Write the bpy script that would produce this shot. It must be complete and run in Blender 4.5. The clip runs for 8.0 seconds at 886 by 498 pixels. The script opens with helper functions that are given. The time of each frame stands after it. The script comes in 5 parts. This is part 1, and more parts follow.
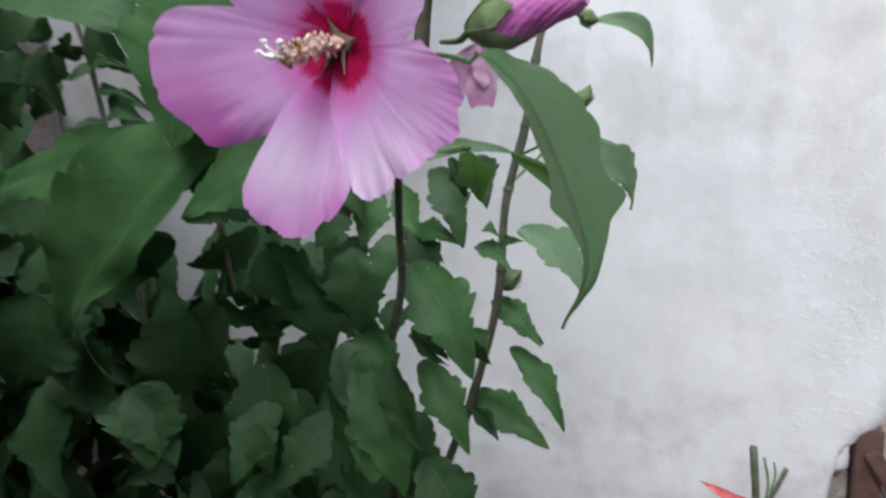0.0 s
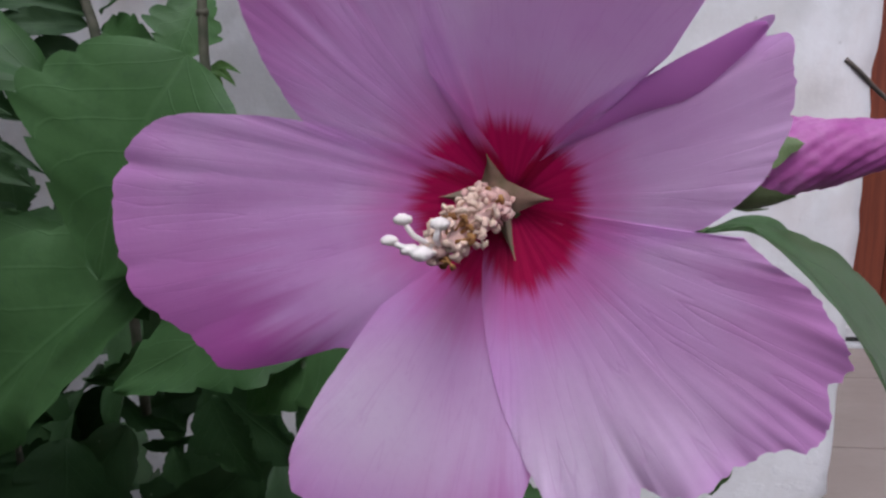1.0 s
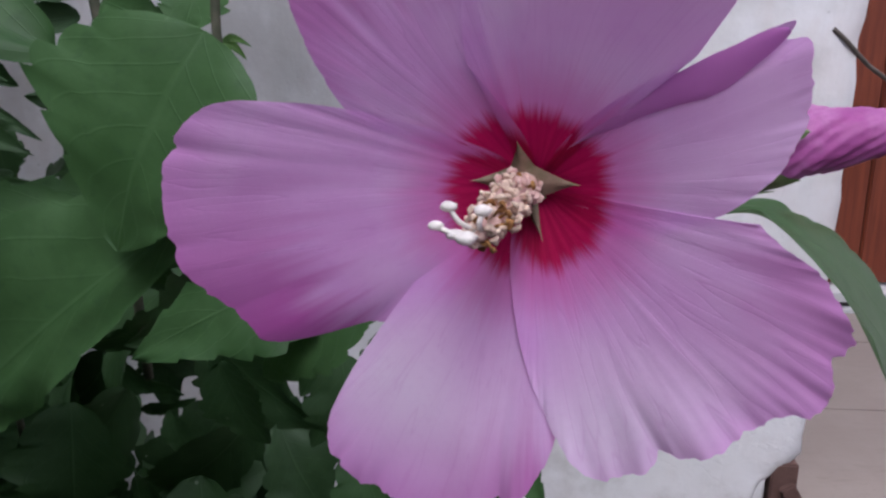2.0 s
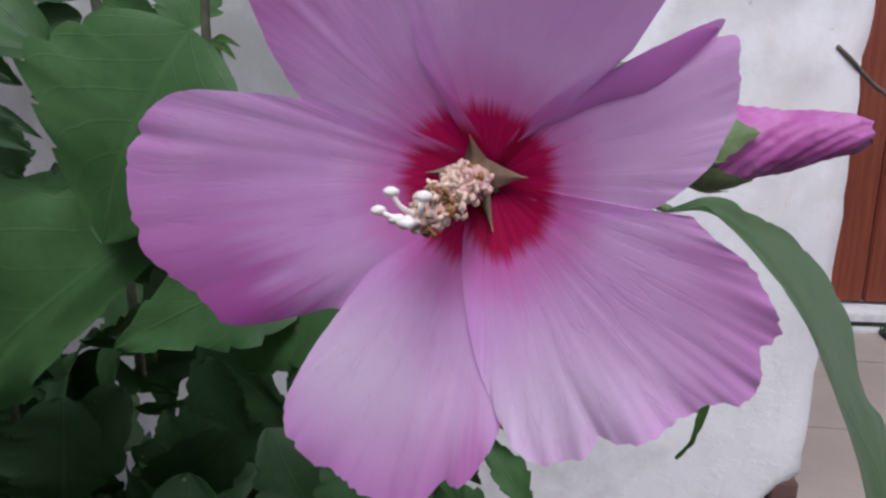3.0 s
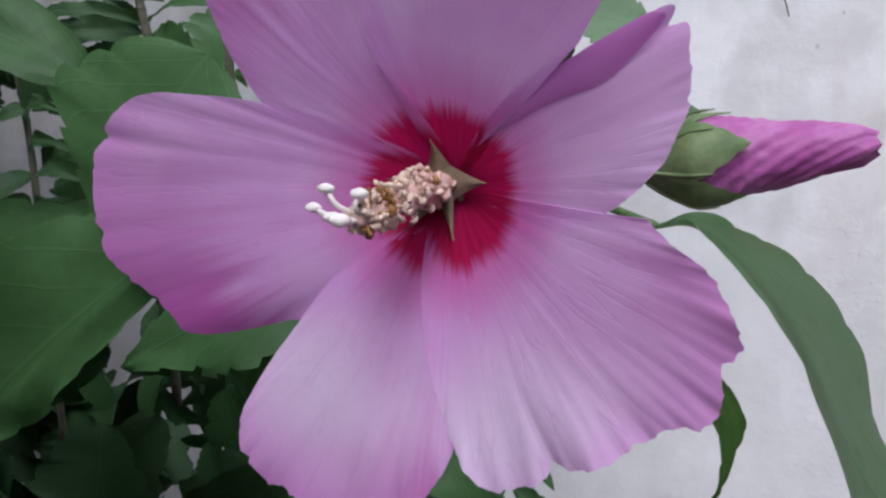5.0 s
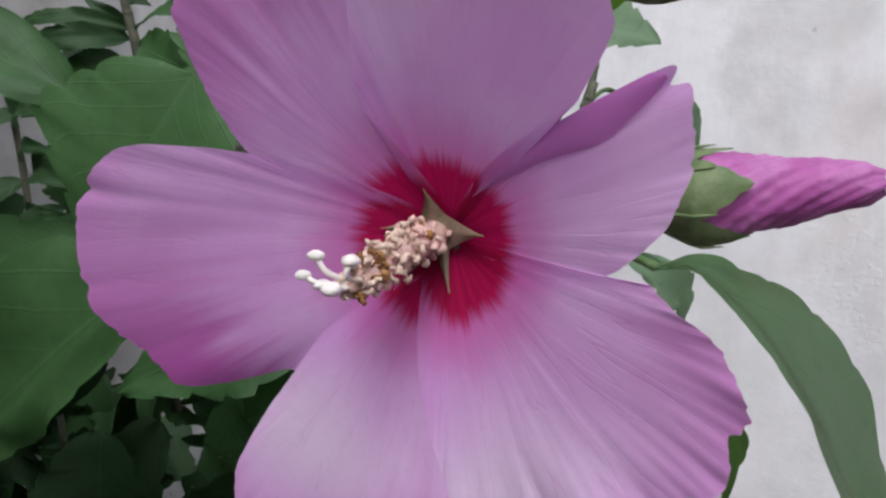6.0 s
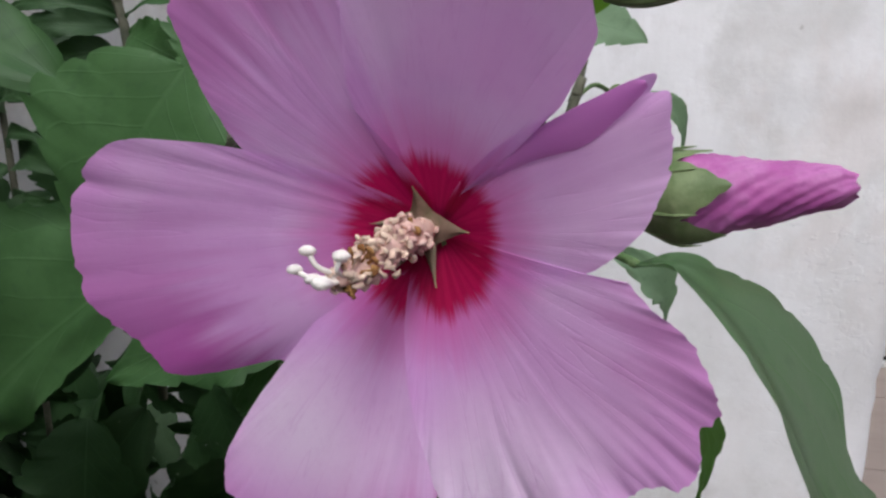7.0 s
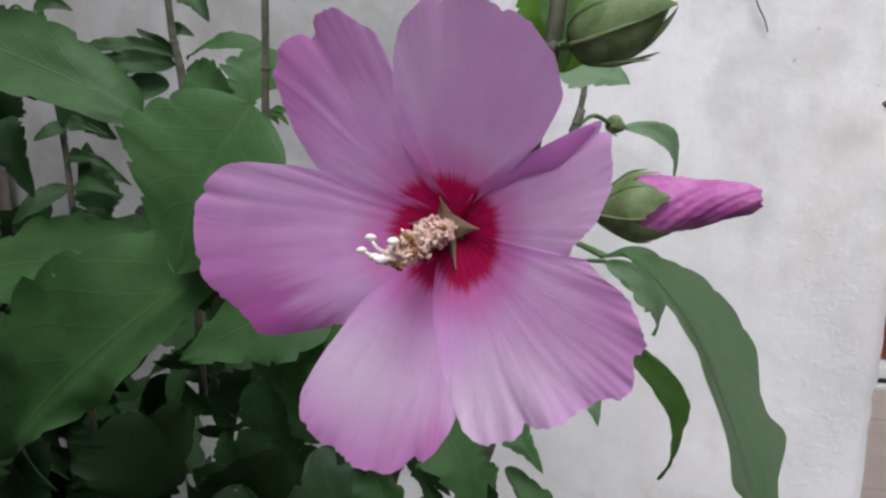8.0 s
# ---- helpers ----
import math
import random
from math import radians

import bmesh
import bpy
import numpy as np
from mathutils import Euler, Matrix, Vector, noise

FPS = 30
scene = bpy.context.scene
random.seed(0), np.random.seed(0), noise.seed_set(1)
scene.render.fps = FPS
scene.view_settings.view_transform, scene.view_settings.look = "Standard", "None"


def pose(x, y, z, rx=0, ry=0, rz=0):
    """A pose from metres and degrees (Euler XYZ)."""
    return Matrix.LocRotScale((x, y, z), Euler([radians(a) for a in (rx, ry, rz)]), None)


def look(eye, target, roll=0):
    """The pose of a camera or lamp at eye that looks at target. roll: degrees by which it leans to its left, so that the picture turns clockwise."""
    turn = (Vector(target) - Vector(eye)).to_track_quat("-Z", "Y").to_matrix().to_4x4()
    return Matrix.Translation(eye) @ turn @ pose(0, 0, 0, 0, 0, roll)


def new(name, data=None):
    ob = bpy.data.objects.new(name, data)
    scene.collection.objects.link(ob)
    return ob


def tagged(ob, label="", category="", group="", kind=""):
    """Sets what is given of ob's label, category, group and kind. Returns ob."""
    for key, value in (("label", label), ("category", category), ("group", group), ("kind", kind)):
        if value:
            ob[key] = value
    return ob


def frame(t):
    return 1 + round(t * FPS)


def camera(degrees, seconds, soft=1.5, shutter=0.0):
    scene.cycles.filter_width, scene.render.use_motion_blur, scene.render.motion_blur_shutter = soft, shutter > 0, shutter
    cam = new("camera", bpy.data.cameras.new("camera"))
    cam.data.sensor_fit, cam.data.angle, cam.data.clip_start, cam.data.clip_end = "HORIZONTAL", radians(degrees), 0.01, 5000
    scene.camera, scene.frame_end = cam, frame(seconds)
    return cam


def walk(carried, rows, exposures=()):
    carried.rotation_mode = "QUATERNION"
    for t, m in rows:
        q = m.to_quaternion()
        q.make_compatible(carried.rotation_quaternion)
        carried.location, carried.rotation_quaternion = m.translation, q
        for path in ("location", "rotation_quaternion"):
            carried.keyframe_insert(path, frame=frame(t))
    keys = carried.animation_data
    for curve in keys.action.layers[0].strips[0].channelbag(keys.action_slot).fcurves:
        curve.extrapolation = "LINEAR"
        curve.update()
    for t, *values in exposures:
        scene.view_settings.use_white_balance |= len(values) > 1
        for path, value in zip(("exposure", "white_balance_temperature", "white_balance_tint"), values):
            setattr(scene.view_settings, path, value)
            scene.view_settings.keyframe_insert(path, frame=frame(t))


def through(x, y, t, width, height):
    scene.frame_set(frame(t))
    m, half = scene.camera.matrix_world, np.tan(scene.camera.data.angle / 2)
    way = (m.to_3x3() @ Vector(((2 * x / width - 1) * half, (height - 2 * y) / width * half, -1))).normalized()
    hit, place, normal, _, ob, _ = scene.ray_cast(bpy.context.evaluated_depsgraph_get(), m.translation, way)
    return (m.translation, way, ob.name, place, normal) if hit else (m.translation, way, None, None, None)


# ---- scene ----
# ---- camera and its way ----
cam = camera(64.61, 8.0, soft=2.5, shutter=0.15)

# seconds, eye, (yaw to the left, pitch, roll) in degrees
PATH = [
    (0, (0.0753, -0.1734, 0.9916), (18.60, -14.20, -5.63)),
    (0.2, (0.0453, -0.1449, 0.9882), (12.00, -17.82, -2.45)),
    (0.3, (0.0356, -0.1343, 0.9857), (9.93, -17.27, -1.81)),
    (0.5, (0.0108, -0.1211, 0.9950), (8.39, -14.36, -2.50)),
    (0.7, (-0.0030, -0.1057, 1.0095), (7.42, -15.06, -1.49)),
    (1, (0.0025, -0.0976, 1.0155), (8.92, -12.75, -2.24)),
    (1.5, (0.0016, -0.1032, 1.0131), (7.55, -14.80, -1.39)),
    (2, (-0.0034, -0.1041, 1.0195), (7.61, -15.74, -1.69)),
    (2.2, (0.0029, -0.1067, 1.0133), (7.64, -14.20, -0.43)),
    (3.3, (0.0051, -0.1069, 1.0178), (8.47, -14.90, -0.80)),
    (3.5, (0.0030, -0.1094, 1.0124), (8.37, -13.67, -0.86)),
    (4, (0.0088, -0.1010, 1.0131), (7.84, -13.97, 2.31)),
    (4.2, (0.0173, -0.1012, 1.0112), (8.61, -13.09, 0.53)),
    (4.5, (0.0175, -0.0987, 1.0189), (10.73, -11.83, -4.61)),
    (5, (0.0196, -0.1008, 1.0103), (13.88, -10.75, -0.50)),
    (5.2, (0.0154, -0.0956, 1.0220), (13.41, -13.25, -2.02)),
    (6.3, (0.0197, -0.0967, 1.0185), (14.00, -12.04, -1.13)),
    (6.5, (0.0183, -0.0974, 1.0197), (13.53, -12.40, -0.34)),
    (7, (0.0196, -0.0986, 1.0205), (12.70, -13.04, -0.56)),
    (7.5, (0.0224, -0.1130, 1.0115), (11.73, -12.40, 0.55)),
    (7.7, (0.0231, -0.1304, 1.0177), (12.07, -11.15, 0.60)),
    (8, (0.0269, -0.1375, 1.0232), (13.59, -11.04, -0.42)),
]


def aimed(eye, angles):
    yaw, pitch, roll = (radians(a) for a in angles)
    ahead = Vector((-math.sin(yaw) * math.cos(pitch), math.cos(yaw) * math.cos(pitch), math.sin(pitch)))
    return look(eye, Vector(eye) + ahead, angles[2])


walk(cam, [(t, aimed(eye, angles)) for t, eye, angles in PATH],
     [(0.0, 0.12, 6150, 8), (0.4, 0.0, 6150, 9), (1.0, -0.40, 6100, 18), (2.0, -0.35, 6050, 19), (3.5, -0.12, 6100, 15), (4.2, -0.02, 6100, 15), (4.5, -0.22, 6050, 14), (5.0, -0.20, 6050, 13), (6.5, -0.2, 6400, 12), (8.0, -0.15, 6400, 11)])

# ---- light: a bright overcast sky ----
world = bpy.data.worlds.new("sky")
scene.world = world
world.use_nodes = True
wn = world.node_tree.nodes
wl = world.node_tree.links
sky = wn.new("ShaderNodeTexSky")
sky.sky_type = "NISHITA"
sky.sun_disc = False
sky.sun_elevation = radians(56)
sky.sun_rotation = radians(180)
sky.dust_density = 4.0
grey = wn.new("ShaderNodeRGBToBW")
wl.new(sky.outputs[0], grey.inputs[0])
cloud = wn.new("ShaderNodeMix")
cloud.data_type = "RGBA"
cloud.inputs[0].default_value = 0.30
wl.new(sky.outputs[0], cloud.inputs[6])
wl.new(grey.outputs[0], cloud.inputs[7])
wl.new(cloud.outputs[2], wn["Background"].inputs[0])
wn["Background"].inputs[1].default_value = 0.25

sun = new("sun", bpy.data.lights.new("sun", "SUN"))
sun.data.energy = 2.6
sun.data.angle = radians(40)
sun.data.color = (0.89, 0.95, 1.0)
sun.matrix_world = look((0.0, -2.7, 5.0), (0, 0, 1))
scene.view_settings.exposure = 0.0


# ---- materials ----
class Mat:
    """A node material with short helpers."""

    def __init__(self, name, rough=0.6, spec=0.4):
        self.m = bpy.data.materials.new(name)
        self.m.use_nodes = True
        self.t = self.m.node_tree
        self.b = self.t.nodes["Principled BSDF"]
        self.b.inputs["Roughness"].default_value = rough
        self.b.inputs["Specular IOR Level"].default_value = spec

    def put(self, socket, value):
        if isinstance(value, bpy.types.NodeSocket):
            self.t.links.new(value, socket)
        else:
            socket.default_value = value

    def math(self, op, a, b=0.0, c=0.0):
        n = self.t.nodes.new("ShaderNodeMath")
        n.operation = op
        for i, v in enumerate((a, b, c)):
            self.put(n.inputs[i], v)
        return n.outputs[0]

    def coords(self, kind="Object"):
        return self.t.nodes.new("ShaderNodeTexCoord").outputs[kind]

    def scaled(self, vec, scale, shift=(0, 0, 0)):
        n = self.t.nodes.new("ShaderNodeMapping")
        self.put(n.inputs["Vector"], vec)
        n.inputs["Scale"].default_value = scale
        self.put(n.inputs["Location"], shift)
        return n.outputs[0]

    def noise(self, vec, scale, detail=4.0, rough=0.55):
        n = self.t.nodes.new("ShaderNodeTexNoise")
        self.put(n.inputs["Vector"], vec)
        n.inputs["Scale"].default_value = scale
        n.inputs["Detail"].default_value = detail
        n.inputs["Roughness"].default_value = rough
        return n.outputs[0]

    def ramp(self, fac, *stops):
        n = self.t.nodes.new("ShaderNodeValToRGB")
        self.put(n.inputs[0], fac)
        el = n.color_ramp.elements
        while len(el) < len(stops):
            el.new(0.5)
        for e, (p, c) in zip(el, stops):
            e.position = p
            e.color = (*c, 1) if len(c) == 3 else c
        return n.outputs[0]

    def step(self, v, lo, hi):
        n = self.t.nodes.new("ShaderNodeMapRange")
        n.interpolation_type = "SMOOTHSTEP"
        self.put(n.inputs[0], v)
        n.inputs[1].default_value = lo
        n.inputs[2].default_value = hi
        return n.outputs[0]

    def mix(self, fac, a, b, blend="MIX"):
        n = self.t.nodes.new("ShaderNodeMix")
        n.data_type = "RGBA"
        n.blend_type = blend
        self.put(n.inputs[0], fac)
        for i, v in ((6, a), (7, b)):
            self.put(n.inputs[i], (*v, 1) if isinstance(v, tuple) else v)
        return n.outputs[2]

    def xyz(self, vec):
        n = self.t.nodes.new("ShaderNodeSeparateXYZ")
        self.put(n.inputs[0], vec)
        return n.outputs

    def vec(self, x, y, z=0.0):
        n = self.t.nodes.new("ShaderNodeCombineXYZ")
        for i, v in enumerate((x, y, z)):
            self.put(n.inputs[i], v)
        return n.outputs[0]

    def color(self, c):
        self.put(self.b.inputs["Base Color"], (*c, 1) if isinstance(c, tuple) else c)
        return self

    def bump(self, height, strength, distance):
        n = self.t.nodes.new("ShaderNodeBump")
        n.inputs["Strength"].default_value = strength
        n.inputs["Distance"].default_value = distance
        self.put(n.inputs["Height"], height)
        self.put(self.b.inputs["Normal"], n.outputs[0])
        return self

    def thin(self, color, amount):
        """Lets some light through, as a leaf or petal does."""
        tr = self.t.nodes.new("ShaderNodeBsdfTranslucent")
        self.put(tr.inputs[0], color)
        mx = self.t.nodes.new("ShaderNodeMixShader")
        mx.inputs[0].default_value = amount
        self.t.links.new(self.b.outputs[0], mx.inputs[1])
        self.t.links.new(tr.outputs[0], mx.inputs[2])
        self.t.links.new(mx.outputs[0], self.t.nodes["Material Output"].inputs[0])
        return self

    def random(self):
        return self.t.nodes.new("ShaderNodeObjectInfo").outputs["Random"]


def petal_material(name, place, breadth, depth, strength, pale, pale_at):
    """uv: x along the petal's rim, y the distance from the flower's centre in units of 45 mm.
    The magenta margin lies round that place of the rim and reaches inwards to that depth."""
    k = Mat(name, 0.62, 0.15)
    uv = k.xyz(k.coords("UV"))
    u, t = uv[0], uv[1]
    far = k.math("MULTIPLY", k.random(), 7.0)
    streak = k.noise(k.vec(k.math("MULTIPLY", u, 30.0), k.math("MULTIPLY", t, 1.3), far), 1.0, 2.0)
    fine = k.noise(k.vec(k.math("MULTIPLY", u, 120.0), k.math("MULTIPLY", t, 3.0), far), 1.0, 2.0)
    net = k.noise(k.vec(k.math("MULTIPLY", u, 42.0), k.math("MULTIPLY", t, 2.2), k.math("ADD", far, 3.0)), 1.0, 1.0)
    soft = k.noise(k.vec(k.math("MULTIPLY", u, 3.2), k.math("MULTIPLY", t, 2.4), far), 1.0, 3.0)
    speck = k.noise(k.coords("Object"), 900.0, 2.0)
    crumple = k.noise(k.vec(k.math("MULTIPLY", u, 64.0), k.math("MULTIPLY", t, 7.5), far), 1.0, 3.0, 0.6)
    vein = k.math("SUBTRACT", 1.0, k.step(k.math("ABSOLUTE", k.math("SUBTRACT", net, 0.5)), 0.0, 0.026))
    lilac = k.mix(k.step(soft, 0.34, 0.66), (0.71, 0.350, 0.735), (0.78, 0.485, 0.820))
    side = k.math("DIVIDE", k.math("SUBTRACT", k.math("ADD", u, k.math("MULTIPLY", k.math("SUBTRACT", streak, 0.5), 0.10)), pale_at), 0.26)
    light = k.math("POWER", 2.718, k.math("MULTIPLY", k.math("MULTIPLY", side, side), -1.0))
    light = k.math("MULTIPLY", k.math("MULTIPLY", light, k.step(t, 0.34, 0.74)), k.math("SUBTRACT", 1.0, k.step(t, 0.72, 1.10)))
    lilac = k.mix(k.math("MULTIPLY", light, pale), lilac, (0.85, 0.69, 0.90))
    lilac = k.mix(k.math("MULTIPLY", k.step(streak, 0.48, 0.74), 0.09), lilac, (0.60, 0.22, 0.62))
    lilac = k.mix(k.math("MULTIPLY", vein, 0.15), lilac, (0.55, 0.17, 0.57))
    lilac = k.mix(k.math("MULTIPLY", k.step(fine, 0.55, 0.76), 0.06), lilac, (0.87, 0.66, 0.90))
    lilac = k.mix(k.math("MULTIPLY", k.step(speck, 0.45, 0.75), 0.10), lilac, (0.60, 0.27, 0.64))
    rim = k.step(k.math("ADD", t, k.math("MULTIPLY", k.math("SUBTRACT", soft, 0.5), 0.7)), 0.84, 1.14)
    lilac = k.mix(k.math("MULTIPLY", rim, 0.42), lilac, (0.60, 0.17, 0.58))
    d = k.math("DIVIDE", k.math("SUBTRACT", u, place), breadth)
    near = k.math("POWER", 2.718, k.math("MULTIPLY", k.math("MULTIPLY", d, d), -1.0))
    ragged = k.math("ADD", t, k.math("MULTIPLY", k.math("SUBTRACT", streak, 0.5), 0.5))
    margin = k.math("MULTIPLY", near, k.step(ragged, depth, depth + 0.32))
    lilac = k.mix(k.math("MULTIPLY", margin, strength), lilac, (0.47, 0.065, 0.38))
    edge = k.math("ADD", t, k.math("MULTIPLY", k.math("SUBTRACT", streak, 0.5), 0.07))
    edge = k.math("ADD", edge, k.math("MULTIPLY", k.math("SUBTRACT", fine, 0.5), 0.05))
    lobed = k.math("POWER", k.math("MULTIPLY", k.math("ABSOLUTE", k.math("SUBTRACT", u, 0.5)), 2.0), 3.0)
    edge = k.math("ADD", edge, k.math("MULTIPLY", lobed, 0.11))
    red = k.mix(k.step(streak, 0.35, 0.65), (0.53, 0.010, 0.095), (0.36, 0.005, 0.060))
    blush = k.mix(k.step(edge, 0.26, 0.48), (0.66, 0.17, 0.50), lilac)
    c = k.mix(k.step(edge, 0.225, 0.295), red, blush)
    k.color(c)
    ribs = k.math("ADD", k.math("MULTIPLY", streak, 0.08), k.math("MULTIPLY", fine, 0.11))
    ribs = k.math("SUBTRACT", ribs, k.math("MULTIPLY", vein, 0.10))
    ribs = k.math("ADD", ribs, k.math("MULTIPLY", crumple, k.math("MULTIPLY", k.step(t, 0.35, 0.75), 0.22)))
    k.bump(k.math("ADD", ribs, k.math("MULTIPLY", speck, 0.08)), 0.42, 0.0008)
    glow = k.mix(k.step(edge, 0.225, 0.295), (0.60, 0.006, 0.12), k.mix(0.42, c, (0.90, 0.45, 0.87)))
    return k.thin(glow, 0.45).m


def leaf_material(name, low, high, patch, through, amount, rough=0.46, spec=0.3):
    k = Mat(name, 0.5, spec)
    uv = k.xyz(k.coords("UV"))
    u = k.math("ABSOLUTE", k.math("SUBTRACT", uv[0], 0.5))
    t = uv[1]
    rnd = k.math("FRACT", k.math("ADD", k.random(), k.t.nodes.new("ShaderNodeNewGeometry").outputs["Random Per Island"]))
    where = k.noise(k.coords("Object"), 60.0, 4.0)
    blot = k.noise(k.coords("Object"), 260.0, 3.0)
    base = k.mix(rnd, low, high)
    base = k.mix(k.math("MULTIPLY", k.step(where, 0.40, 0.62), 0.5), base, patch)
    base = k.mix(k.math("MULTIPLY", k.step(blot, 0.55, 0.75), 0.3), base, (0.026, 0.070, 0.03))
    along = k.math("SUBTRACT", t, k.math("MULTIPLY", u, 0.62))
    saw = k.math("PINGPONG", k.math("MULTIPLY", along, 7.0), 0.5)
    lateral = k.math("SUBTRACT", 1.0, k.step(saw, 0.0, 0.06))
    mid = k.math("SUBTRACT", 1.0, k.step(u, 0.0, 0.022))
    vein = k.math("MAXIMUM", mid, k.math("MULTIPLY", lateral, 0.45))
    c = k.mix(k.math("MULTIPLY", vein, 0.15), base, (0.11, 0.21, 0.09))
    spots = k.t.nodes.new("ShaderNodeTexVoronoi")
    k.put(spots.inputs["Vector"], k.coords("Object"))
    spots.inputs["Scale"].default_value = 70.0
    pale = k.math("SUBTRACT", 1.0, k.step(spots.outputs["Distance"], 0.05, 0.09))
    pale = k.math("MULTIPLY", pale, k.step(where, 0.54, 0.62))
    c = k.mix(k.math("MULTIPLY", pale, 0.6), c, (0.34, 0.40, 0.30))
    k.color(c)
    k.put(k.b.inputs["Roughness"], k.math("ADD", rough, k.math("MULTIPLY", where, 0.22)))
    h = k.math("SUBTRACT", k.math("MULTIPLY", blot, 0.5), k.math("MULTIPLY", vein, 0.6))
    k.bump(h, 0.5, 0.0006)
    return k.thin(k.mix(0.4, c, through), amount).m


def plain(name, low, high, scale, rough=0.6, spec=0.4, bump=0.3, depth=0.0008, thin=0.0):
    k = Mat(name, rough, spec)
    a = k.noise(k.coords("Object"), scale, 5.0)
    b = k.noise(k.coords("Object"), scale * 6.0, 3.0)
    c = k.mix(k.step(a, 0.35, 0.65), low, high)
    c = k.mix(k.math("MULTIPLY", k.step(b, 0.5, 0.75), 0.25), c, tuple(v * 0.6 for v in low))
    k.color(c)
    k.bump(k.math("ADD", a, k.math("MULTIPLY", b, 0.4)), bump, depth)
    return k.thin(c, thin).m if thin else k.m


def plaster_material():
    k = Mat("plaster", 0.85, 0.2)
    p = k.coords("Object")
    big = k.noise(p, 3.2, 5.0, 0.6)
    mid = k.noise(p, 16.0, 6.0, 0.65)
    small = k.noise(p, 130.0, 5.0, 0.6)
    c = k.mix(k.step(big, 0.38, 0.66), (0.80, 0.80, 0.825), (0.71, 0.71, 0.725))
    c = k.mix(k.math("MULTIPLY", k.step(mid, 0.53, 0.72), 0.45), c, (0.585, 0.585, 0.59))
    high = k.math("ADD", 0.40, k.math("MULTIPLY", k.step(k.math("ADD", k.xyz(p)[2], k.math("MULTIPLY", big, 0.3)), 0.86, 1.12), 0.60))
    patch = k.noise(k.scaled(p, (1, 1, 1), (2, 6, 1)), 9.0, 4.0, 0.6)
    c = k.mix(k.math("MULTIPLY", k.step(patch, 0.45, 0.62), k.math("MULTIPLY", high, 0.55)), c, (0.575, 0.57, 0.565))
    rust = k.noise(k.scaled(p, (1, 1, 0.6), (3, 1, 7)), 7.0, 5.0, 0.65)
    c = k.mix(k.math("MULTIPLY", k.step(rust, 0.52, 0.68), k.math("MULTIPLY", high, 0.30)), c, (0.60, 0.51, 0.48))
    streak = k.noise(k.scaled(p, (7.0, 7.0, 1.1), (4, 4, 2)), 1.6, 5.0, 0.65)
    c = k.mix(k.math("MULTIPLY", k.step(streak, 0.50, 0.66), k.math("MULTIPLY", high, 0.20)), c, (0.50, 0.495, 0.49))
    cloudy = k.noise(k.scaled(p, (1, 1, 1), (1, 8, 3)), 24.0, 6.0, 0.7)
    c = k.mix(k.math("MULTIPLY", k.step(cloudy, 0.50, 0.68), k.math("MULTIPLY", high, 0.22)), c, (0.53, 0.52, 0.51))
    foot = k.math("MULTIPLY", k.step(k.math("MULTIPLY", k.xyz(p)[2], -1.0), -0.66, -0.54), k.step(mid, 0.42, 0.62))
    c = k.mix(k.math("MULTIPLY", foot, 0.30), c, (0.40, 0.385, 0.36))
    flecks = k.noise(k.scaled(p, (1, 1, 1), (9, 2, 4)), 48.0, 2.0, 0.5)
    c = k.mix(k.math("MULTIPLY", k.step(flecks, 0.74, 0.78), 0.5), c, (0.33, 0.32, 0.31))
    bend = k.t.nodes.new("ShaderNodeVectorMath")
    bend.operation = "ADD"
    wob = k.t.nodes.new("ShaderNodeTexNoise")
    wob.inputs["Scale"].default_value = 9.0
    k.put(wob.inputs["Vector"], p)
    half = k.t.nodes.new("ShaderNodeVectorMath")
    half.operation = "SCALE"
    half.inputs[3].default_value = 0.22
    k.put(half.inputs[0], wob.outputs[1])
    k.put(bend.inputs[0], p)
    k.put(bend.inputs[1], half.outputs[0])
    cell = k.t.nodes.new("ShaderNodeTexVoronoi")
    cell.feature = "DISTANCE_TO_EDGE"
    cell.inputs["Scale"].default_value = 5.5
    k.put(cell.inputs["Vector"], bend.outputs[0])
    crack = k.math("SUBTRACT", 1.0, k.step(cell.outputs["Distance"], 0.002, 0.010))
    crack = k.math("MULTIPLY", crack, k.step(big, 0.50, 0.60))
    c = k.mix(k.math("MULTIPLY", crack, 0.05), c, (0.30, 0.29, 0.28))
    k.color(c)
    flake = k.noise(k.scaled(p, (1, 1, 1.3), (5, 5, 5)), 38.0, 4.0, 0.6)
    h = k.math("ADD", k.math("MULTIPLY", mid, 0.8), k.math("MULTIPLY", small, 0.12))
    h = k.math("ADD", h, k.math("MULTIPLY", k.step(flake, 0.52, 0.60), k.math("ADD", 0.03, k.math("MULTIPLY", k.math("MULTIPLY", k.step(k.xyz(p)[0], 0.16, 0.25), k.step(k.math("MULTIPLY", k.xyz(p)[2], -1.0), -1.00, -0.88)), 0.13))))
    h = k.math("SUBTRACT", h, k.math("MULTIPLY", crack, 0.06))
    return k.bump(h, 0.32, 0.006).m


def wood_material():
    k = Mat("door_wood", 0.42, 0.45)
    p = k.coords("Object")
    grain = k.noise(k.scaled(p, (30, 30, 1.6)), 3.0, 5.0, 0.6)
    large = k.noise(p, 3.0, 3.0)
    c = k.mix(k.step(grain, 0.35, 0.68), (0.125, 0.027, 0.013), (0.19, 0.046, 0.021))
    c = k.mix(k.math("MULTIPLY", k.step(large, 0.4, 0.7), 0.4), c, (0.13, 0.025, 0.011))
    k.color(c)
    return k.bump(grain, 0.2, 0.001).m


